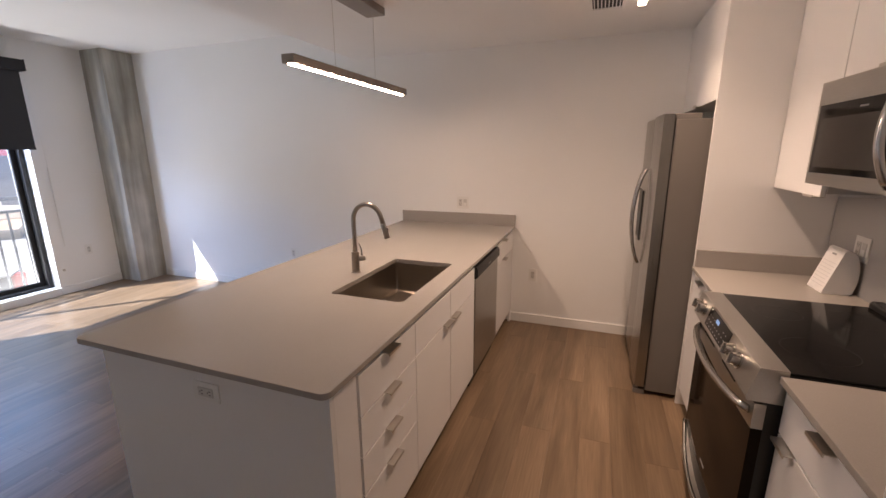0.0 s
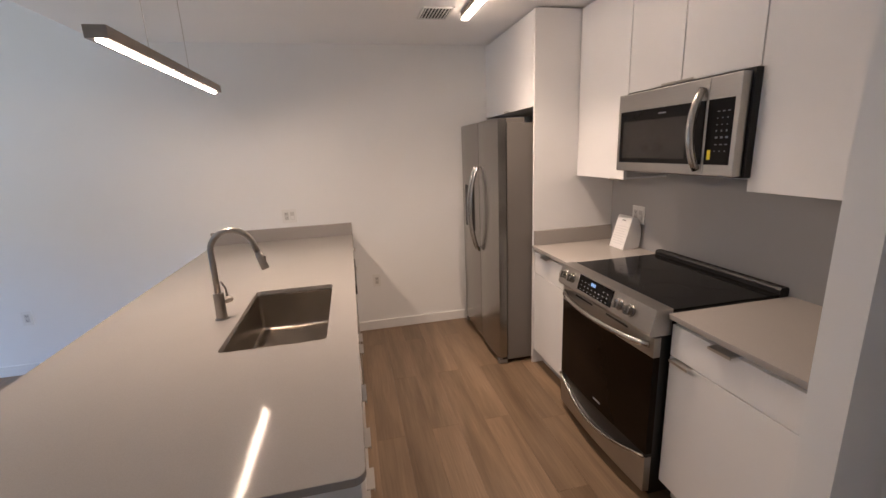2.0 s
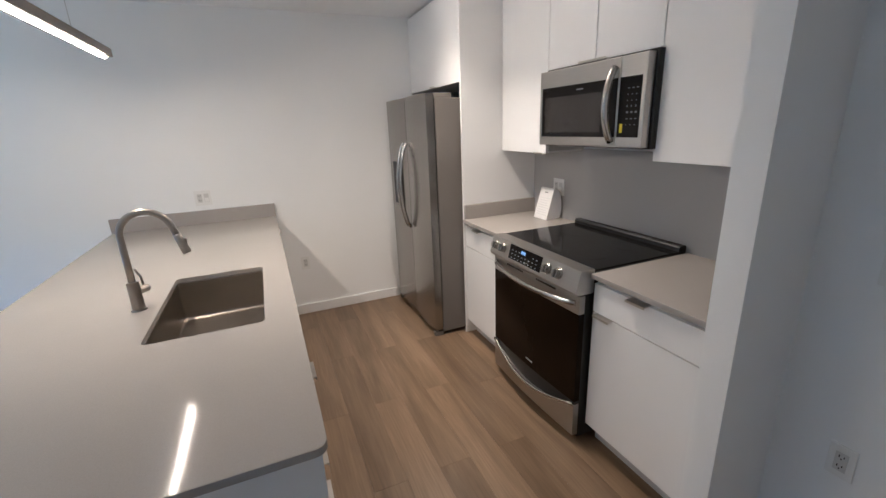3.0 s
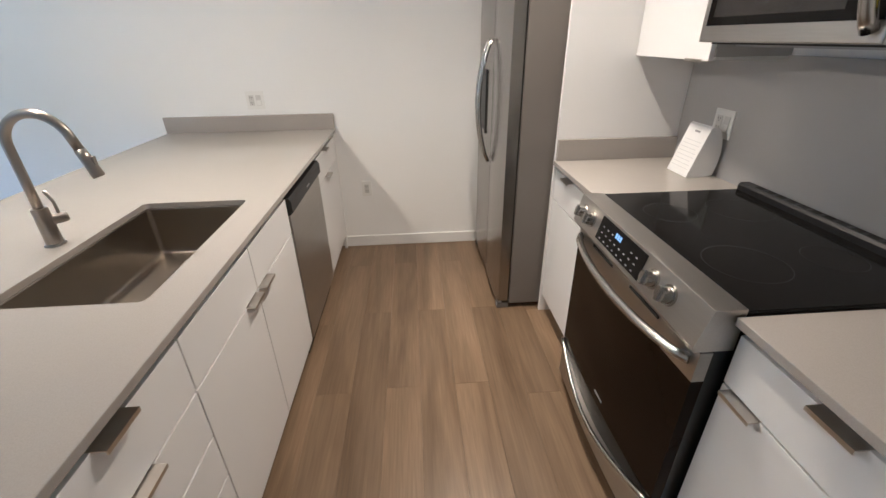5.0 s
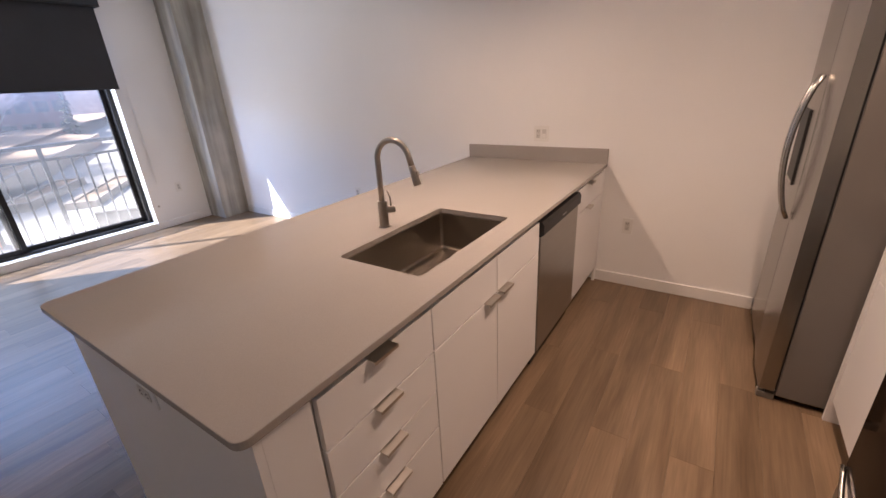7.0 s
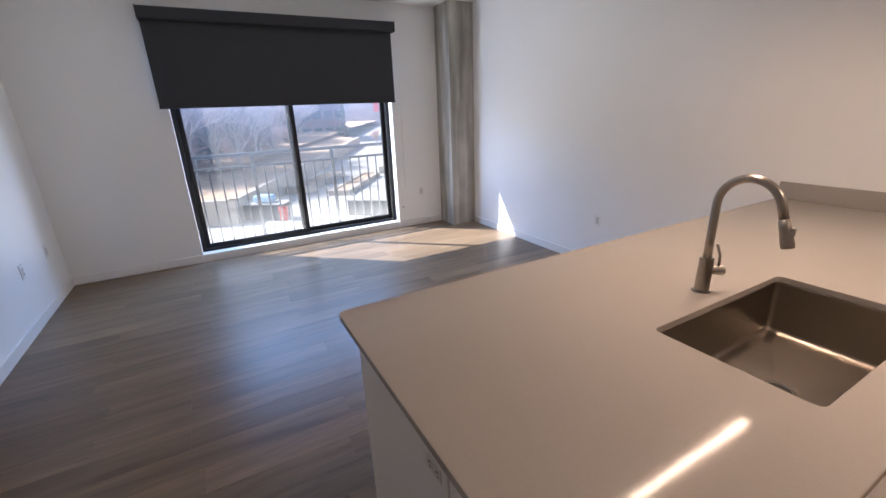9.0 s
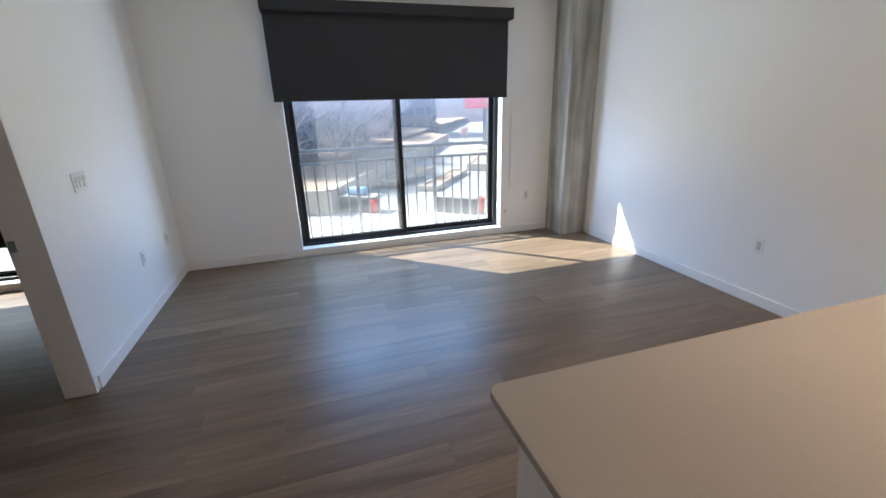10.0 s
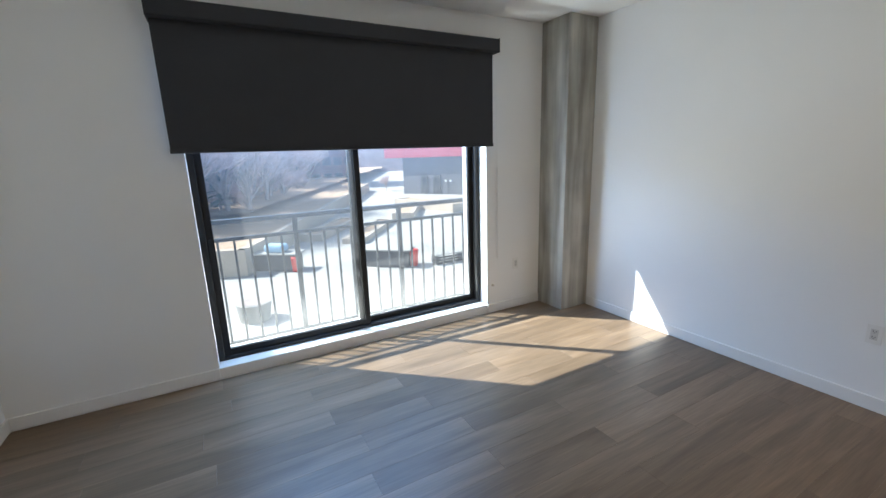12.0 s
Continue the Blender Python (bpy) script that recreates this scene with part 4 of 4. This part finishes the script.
# ---- outlets and switches ----
def outlet(at, turn, gangs, kinds, label, category="outlet", lying=False):
    """Faces -y before the turn about z."""
    wide, tall_ = 0.070 + 0.046 * (gangs - 1), 0.115
    o = thing("wall_outlet" if category == "outlet" else "light_switch", (0, 0, 0), label, category)

    def put(name, spec, mat, parent, bevel=0.0, tag=""):
        ob = link(name, boxes(spec, bevel=bevel), mat)
        ob.parent = parent
        return tagged(ob, tag)

    plate = put("cover_plate", (-wide / 2, wide / 2, -0.006, 0, -tall_ / 2, tall_ / 2), PLASTIC, o, 0.002)
    for i, kind in enumerate(kinds):
        cx = (i - (gangs - 1) / 2) * 0.046
        ins = put("insert", (cx - 0.0165, cx + 0.0165, -0.0085, -0.0058, -0.033, 0.033), INSERT, plate, 0.0012)
        if kind == "socket":
            for s in (-1, 1):
                for sx, h in ((-0.006, 0.009), (0.0065, 0.007)):
                    ins_slot = put("slot", (cx + sx - 0.0014, cx + sx + 0.0014, -0.0090, -0.0084, s * 0.017 - h / 2 + 0.003, s * 0.017 + h / 2 + 0.003), BLACK, plate)
                put("slot", (cx - 0.002, cx + 0.002, -0.0090, -0.0084, s * 0.017 - 0.008, s * 0.017 - 0.004), BLACK, plate)
        else:
            put("rocker", (cx - 0.014, cx + 0.014, -0.0105, -0.0084, -0.030, 0.001), PLASTIC, plate, 0.001)
    r = pose(*at, 0, 90 if lying else 0, turn)
    o.matrix_basis = r
    return o


outlet((-0.500, 0.0, 1.113), 0, 2, ("socket", "switch"), "white double outlet and switch plate above the upstand")
outlet((0.178, 0.0, 0.470), 0, 1, ("socket",), "white wall outlet low on the kitchen wall")
outlet((-2.520, 0.0, 0.462), 0, 1, ("socket",), "white wall outlet on the living room wall")
outlet((1.853, -1.297, 1.130), -90, 2, ("socket", "switch"), "white outlet and switch plate on the grey backsplash")
outlet((-3.445, SOUTH, 1.160), 180, 3, ("switch", "switch", "switch"), "white triple light switch plate", "switch")
outlet((-4.035, SOUTH, 0.465), 180, 1, ("socket",), "white wall outlet near the window corner")
outlet((-4.62, SOUTH, 0.465), 180, 1, ("socket",), "white wall outlet near the far corner")
outlet((-5.0, -0.655, 0.462), 90, 1, ("socket",), "white wall outlet between window and column")
outlet((1.5, -3.168, 0.51), -90, 1, ("socket",), "white wall outlet on the hall wall")
outlet((1.5, -3.172, 1.158), -90, 1, ("switch",), "white light switch on the hall wall", "switch")
outlet((-0.505, -2.832, 0.803), 0, 1, ("socket",), "white outlet set sideways in the peninsula end", lying=True)
bm = bmesh.new()
rod(bm, (-5.0, -0.938, 0.278), (-4.988, -0.938, 0.278), 0.014, 0.012, 16)
tagged(link("cable_cap", bm, NICKEL), "small round metal cap low on the wall", "wall cap")

# ---- card display on the worktop ----
card = thing("display_card", (1.78, -1.265, TOPZ), "white folded card display with small print by the range", "card stand")
TW0, TW1 = -1.345, -1.200
prof = [(1.712, TOPZ + 0.0005), (1.772, TOPZ + 0.205), (1.782, TOPZ + 0.212), (1.795, TOPZ + 0.208)]
prof += [(1.795 + 0.045 * math.sin(radians(a)), TOPZ + 0.09 + 0.118 * math.cos(radians(a))) for a in range(15, 141, 12)]
prof += [(1.790, TOPZ + 0.0005)]
part("folded_card", extrude_profile(bmesh.new(), prof, "y", TW0, TW1), PAPER, card)


def on_card(y0, y1, h0, h1):
    bm = bmesh.new()
    p = [Vector((1.712 + 0.060 * h / 0.205 - 0.0012, y, TOPZ + h)) for y, h in ((y0, h0), (y1, h0), (y1, h1), (y0, h1))]
    q = [v + Vector((0.0008, 0, -0.0002)) for v in p]
    a, b = [bm.verts.new(v) for v in p], [bm.verts.new(v) for v in q]
    for k in range(4):
        bm.faces.new((a[k], a[(k + 1) % 4], b[(k + 1) % 4], b[k]))
    bm.faces.new(a), bm.faces.new(b)
    return bm


part("print_mark", on_card(-1.290, -1.255, 0.178, 0.186), INK, card)
for k in range(8):
    part("print_line", on_card(-1.33 + (0.012 if k % 3 == 2 else 0), -1.215, 0.030 + k * 0.016, 0.0325 + k * 0.016), FAINT, card)


# ---- outside ----
GZ = -3.6
structure("ground", boxes((-2500, 2500, -2500, 2500, GZ - 0.5, GZ)), PLAZA, "pale sunlit concrete paving below the window", "ground")


def wall_run(name, a, b, h, t, label):
    a, b = Vector(a), Vector(b)
    d = (b - a).normalized()
    nrm = Vector((-d.y, d.x)) * t
    bm = bmesh.new()
    lo = [bm.verts.new((*p, GZ)) for p in (a, b, b + nrm, a + nrm)]
    hi = [bm.verts.new((*p, GZ + h)) for p in (a, b, b + nrm, a + nrm)]
    for k in range(4):
        bm.faces.new((lo[k], lo[(k + 1) % 4], hi[(k + 1) % 4], hi[k]))
    bm.faces.new(hi), bm.faces.new(lo[::-1])
    return structure(name, bm, SITE_WALL, label, "wall")


wall_run("retaining_wall_near", (-22.3, -2.4), (-66, 18.5), 1.25, 0.35, "long pale concrete retaining wall beside the paving")
wall_run("retaining_wall_end", (-22.3, -2.4), (-24.5, -7.5), 1.25, -0.35, "pale concrete retaining wall return")
wall_run("retaining_wall_back", (-31, -7.5), (-80, 14.5), 2.0, 0.35, "upper concrete retaining wall before the trees")
bm = bmesh.new()
pts = [(-22.6, -2.5, 1.1), (-66, 18.3, 1.1), (-80, 14.4, 1.5), (-31, -7.6, 1.5), (-24.6, -7.4, 1.1)]
bm.faces.new([bm.verts.new((x, y, GZ + h)) for x, y, h in pts])
structure("planting_bed", bm, MULCH, "dry brown planting bed behind the retaining wall", "planting bed")
bm = bmesh.new()
nx, ny = 24, 14
grid = [[bm.verts.new((-34 - 5.5 * i, -75 + 9.2 * j + 0.47 * (5.5 * i), GZ + 1.6 + 2.6 * noise.noise((i * 0.3, j * 0.35, 0)) * 0.15 + min(i, 9) * 0.02)) for j in range(ny)] for i in range(nx)]
for i in range(nx - 1):
    for j in range(8):
        bm.faces.new((grid[i][j], grid[i + 1][j], grid[i + 1][j + 1], grid[i][j + 1]))
structure("wooded_bank", bm, MULCH, "brown winter bank under the bare trees", "bank")


bm = bmesh.new()
ridge = [(bm.verts.new((-150, -160 + 8 * j, GZ)), bm.verts.new((-165, -160 + 8 * j, GZ + 13 + 3.5 * noise.noise((j * 0.37, 2.0, 0)))), bm.verts.new((-200, -160 + 8 * j, GZ))) for j in range(46)]
for a, b in zip(ridge, ridge[1:]):
    for k in range(2):
        bm.faces.new((a[k], a[k + 1], b[k + 1], b[k]))
structure("wooded_ridge", bm, WOODS, "distant winter wood along the horizon", "backdrop")


def bare_tree(at, height, seed, label):
    rnd = random.Random(seed)
    t = thing("tree", at, label, "tree", group="bare trees beyond the wall")
    wood, twigs = bmesh.new(), bmesh.new()

    def grow(p, d, length, r, level):
        q = p + d * length
        if level < 3:
            rod(wood, p, q, r, r * 0.68, 6)
        else:
            rod(twigs, p, q, r, r * 0.4, 3)
        if level == 5:
            return
        for _ in range(4 if level else 9):
            nd = (d + Vector((rnd.uniform(-1, 1), rnd.uniform(-1, 1), rnd.uniform(-0.25, 0.8))) * 0.75).normalized()
            s = p.lerp(q, rnd.uniform(0.3, 1.0))
            grow(s, nd, length * rnd.uniform(0.62, 0.95), r * 0.55, level + 1)

    grow(Vector(at), Vector((rnd.uniform(-0.08, 0.08), rnd.uniform(-0.08, 0.08), 1)).normalized(), height * 0.17, height * 0.013, 0)
    part("trunk", wood, BARK, t)
    part("crown", twigs, TWIG, t, "leafless purple-brown twigs")
    return t


def conifer(at, height, seed):
    rnd = random.Random(seed)
    t = thing("tree", at, "dark green conifer by the far wall", "tree")
    bm = bmesh.new()
    rod(bm, at, (at[0], at[1], at[2] + height), height * 0.018, 0.02, 8)
    part("trunk", bm, BARK, t)
    bm = bmesh.new()
    for k in range(420):
        u = rnd.random() ** 0.8
        z = at[2] + height * (0.12 + 0.86 * u)
        reach = height * 0.24 * (1 - u) + 0.15
        a = rnd.uniform(0, 2 * math.pi)
        s = Vector((at[0], at[1], z))
        e = s + Vector((math.cos(a), math.sin(a), rnd.uniform(-0.4, 0.05))) * reach * rnd.uniform(0.6, 1.05)
        w = Vector((-math.sin(a), math.cos(a), 0)) * reach * 0.16
        m = s.lerp(e, 0.55)
        v = [bm.verts.new(x) for x in (s, m + w, e, m - w)]
        bm.faces.new(v)
    part("crown", bm, NEEDLES, t)


proto = bare_tree((-38, -6, GZ + 1.5), 14.0, 3, "tall leafless tree on the brown bank")
proto2 = bare_tree((-46, 1.5, GZ + 1.5), 16.0, 8, "spreading leafless tree on the brown bank")
rnd = random.Random(21)
for k in range(70):
    x = -33 - 60 * (k / 70) ** 1.5
    y = -7 + (-(x + 36)) * 0.33 + rnd.uniform(-7, 6)
    src = proto if k % 2 else proto2
    copy_thing(src, pose(x, y, GZ + 1.5, 0, 0, rnd.uniform(0, 360)))
for k in range(56):
    x = -31.5 - 34 * (k / 56) ** 1.3
    y = -7.5 + (-(x + 31)) * 0.44 + rnd.uniform(-3.5, 2.6)
    copy_thing(proto if k % 3 else proto2, pose(x, y, GZ + 1.3, 0, 0, rnd.uniform(0, 360)) @ Matrix.Scale(rnd.uniform(0.26, 0.46), 4))
copy_thing(proto, pose(-63.5, 20.5, GZ) @ Matrix.Scale(0.36, 4))
conifer((-37.0, -3.0, GZ + 1.2), 6.8, 5)
conifer((-76, 19.0, GZ), 8.5, 6)


def far_building(name, x0, x1, y0, y1, h, mat, label, floors, cols, roof=None):
    b = thing(name, ((x0 + x1) / 2, (y0 + y1) / 2, GZ), label, "building")
    part("wall", boxes((x0, x1, y0, y1, GZ, GZ + h)), mat, b)
    part("roof", boxes((x0 - 0.4, x1 + 0.5, y0 - 0.4, y1 + 0.4, GZ + h, GZ + h + (1.3 if roof else 0.4))), roof or CHARCOAL, b)
    for f in range(floors):
        for c in range(cols):
            y = y0 + (y1 - y0) * (c + 0.5) / cols
            z = GZ + 1.0 + f * 3.0
            w = part("window", boxes((x1, x1 + 0.06, y - 0.8, y + 0.8, z, z + 1.5)), CHARCOAL, b)
            part("pane", boxes((x1 + 0.06, x1 + 0.08, y - 0.7, y + 0.7, z + 0.1, z + 1.4)), DARK_PANE, w)
    return b




def low_building(at, turn):
    """Local x runs along its front, which faces local -y."""
    b = thing("commercial_building", (0, 0, 0), "low grey building with a red roof band", "building")

    def put(name, spec, mat, parent, tag=""):
        ob = link(name, boxes(spec), mat)
        ob.parent = parent
        return tagged(ob, tag)

    put("wall", (0, 32, 0, 14, 0, 5.0), GREY_CLAD, b)
    put("roof", (-2.6, 33, -0.7, 15, 5.0, 6.9), RED_METAL, b, "overhanging red metal roof band")
    for k in range(1, 9):
        put("cladding_joint", (k * 3.6 - 0.03, k * 3.6 + 0.03, -0.02, 0.0, 0.05, 4.98), CHARCOAL, b)
    for x in (2.9, 4.9):
        d = put("door", (x, x + 1.15, -0.09, 0, 0.02, 2.6), CHARCOAL, b, "dark steel door")
        put("pane", (x + 0.3, x + 0.85, -0.11, -0.09, 1.3, 2.2), DARK_PANE, d)
    put("wall_panel", (9.6, 10.6, -0.35, 0, 0, 5.0), CHARCOAL, b, "dark vertical panel")
    for x in (6.9, 7.6):
        put("wall_lamp", (x - 0.12, x + 0.12, -0.18, 0, 1.7, 1.95), PLASTIC, b)
    b.matrix_basis = pose(*at, GZ, 0, 0, turn)


low_building((-56.7, 20.5), 32.4)
far_building("apartment_building", -100, -85, -1, 12.6, 15, BLUE_CLAD, "dull blue-grey apartment block behind the bare trees", 4, 7)
far_building("apartment_building", -97, -83, 13.0, 21.5, 15, BRICK_RED, "dull maroon apartment block behind the bare trees", 4, 4)


def grill_counter(at, turn, covered):
    t = thing("outdoor_counter", (0, 0, 0), "charcoal outdoor counter with a pale top" + (" and a blue grill cover" if covered else ""), "outdoor counter", group="outdoor counters")

    def put(name, spec, mat, bevel=0.0):
        ob = link(name, boxes(spec, bevel=bevel), mat)
        ob.parent = t
    put("base", (-1.1, 1.1, -0.4, 0.4, 0, 0.80), CHARCOAL, 0.02)
    put("countertop", (-1.2, 1.2, -0.5, 0.5, 0.80, 0.87), PLANTER, 0.015)
    if covered:
        put("cover", (-0.5, 0.5, -0.35, 0.35, 0.87, 1.26), COVER_BLUE, 0.14)
    t.matrix_basis = pose(*at, GZ, 0, 0, turn) if len(at) == 2 else pose(*at, 0, 0, turn)


grill_counter((-22.8, -1.0), 55, True)
grill_counter((-20.3, 3.8), 50, False)


def waste_bin(x, y, h):
    b = thing("bin", (x, y, GZ), "small bright red waste bin on the paving", "bin", group="red bins")
    part("body", rod(bmesh.new(), (x, y, GZ), (x, y, GZ + h), 0.19, 0.23, 18), RED_PLASTIC, b)
    part("lid", rod(bmesh.new(), (x, y, GZ + h), (x, y, GZ + h + 0.07), 0.245, 0.20, 18), RED_PLASTIC, b)


waste_bin(-19.5, 4.75, 0.75)
waste_bin(-21.9, -0.3, 0.65)


def slatted_bench(at, length):
    b = thing("bench", (0, 0, 0), "long low grey slatted bench on the paving", "bench")
    for k in range(4):
        ob = link("slat", boxes((-0.32 + k * 0.165, -0.18 + k * 0.165, 0, length, 0.44, 0.50), bevel=0.01), PLANTER)
        ob.parent = b
    for k in range(3):
        ob = link("side_slat", boxes((0.34, 0.37, 0, length, 0.05 + k * 0.13, 0.15 + k * 0.13)), CHARCOAL)
        ob.parent = b
    for y in (0.15, length / 2, length - 0.15):
        ob = link("leg", boxes((-0.3, 0.33, y - 0.05, y + 0.05, 0, 0.438)), CHARCOAL)
        ob.parent = b
    b.matrix_basis = pose(*at, GZ, 0, 0, 0)


slatted_bench((-19.2, 5.6), 3.2)


def raised_bed(at, turn, length, width, h):
    b = thing("raised_bed", (0, 0, 0), "low concrete raised bed with dry planting", "planter", group="raised beds on the paving")
    t = 0.25
    for name, spec, mat in (("kerb", (0, length, 0, t, 0, h), SITE_WALL), ("kerb", (0, length, width - t, width, 0, h), SITE_WALL), ("kerb", (0, t, t, width - t, 0, h), SITE_WALL),
                            ("kerb", (length - t, length, t, width - t, 0, h), SITE_WALL), ("soil", (t, length - t, t, width - t, 0, h - 0.08), MULCH)):
        ob = link(name, boxes(spec), mat)
        ob.parent = b
    b.matrix_basis = pose(*at, GZ, 0, 0, turn)


raised_bed((-28.5, 2.4), 145, 7.5, 1.6, 0.45)
raised_bed((-26.0, 4.4), 145, 8.0, 1.4, 0.35)
raised_bed((-35.0, 17.6), 194, 9.0, 2.0, 0.8)
raised_bed((-33.0, 11.0), 150, 7.0, 1.8, 0.6)

tub = thing("planter", (-16.3, -2.6, GZ), "round pale concrete planter on the paving", "planter")
bm = bmesh.new()
rod(bm, (-16.3, -2.6, GZ), (-16.3, -2.6, GZ + 0.62), 0.48, 0.56, 28)
part("bowl", bm, PLANTER, tub)
bm = bmesh.new()
rod(bm, (-16.3, -2.6, GZ + 0.62), (-16.3, -2.6, GZ + 0.635), 0.47, 0.47, 28)
part("soil", bm, BARK, tub)

# ---- floor planks ----
PW, PLEN = 0.162, 1.22
cache = {}


def plank_mesh(length):
    key = round(length, 3)
    if key not in cache:
        w, c = PW / 2 - 0.00015, 0.0006
        me = bpy.data.meshes.new("plank")
        h = length / 2 - 0.00015
        v = [(-w, -h, -0.012), (w, -h, -0.012), (w, h, -0.012), (-w, h, -0.012),
             (-w, -h, -c), (w, -h, -c), (w, h, -c), (-w, h, -c),
             (-w + c, -h + c, 0), (w - c, -h + c, 0), (w - c, h - c, 0), (-w + c, h - c, 0)]
        f = [(8, 9, 10, 11)]
        for b in (0, 4):
            f += [(b + k, b + (k + 1) % 4, b + 4 + (k + 1) % 4, b + 4 + k) for k in range(4)]
        me.from_pydata(v, [], f)
        me.materials.append(PLANK)
        cache[key] = me
    return cache[key]


rnd = random.Random(12)
row = -34
x = 0.525 + PW * (row + 0.5)
while x < 1.92:
    lo, hi = -7.9, 0.0
    y = (-1.545 if row % 2 else -2.155) - 6 * PLEN
    if row not in (-2, -1, 0, 1, 2):
        y += rnd.uniform(-0.12, 0.12)
    while y < hi:
        a, b = max(y, lo), min(y + PLEN, hi)
        y += PLEN
        if b - a < 0.02:
            continue
        p = new("plank", plank_mesh(b - a))
        p.location = (x, (a + b) / 2, 0.0)
        p.parent = floor
    x += PW
    row += 1
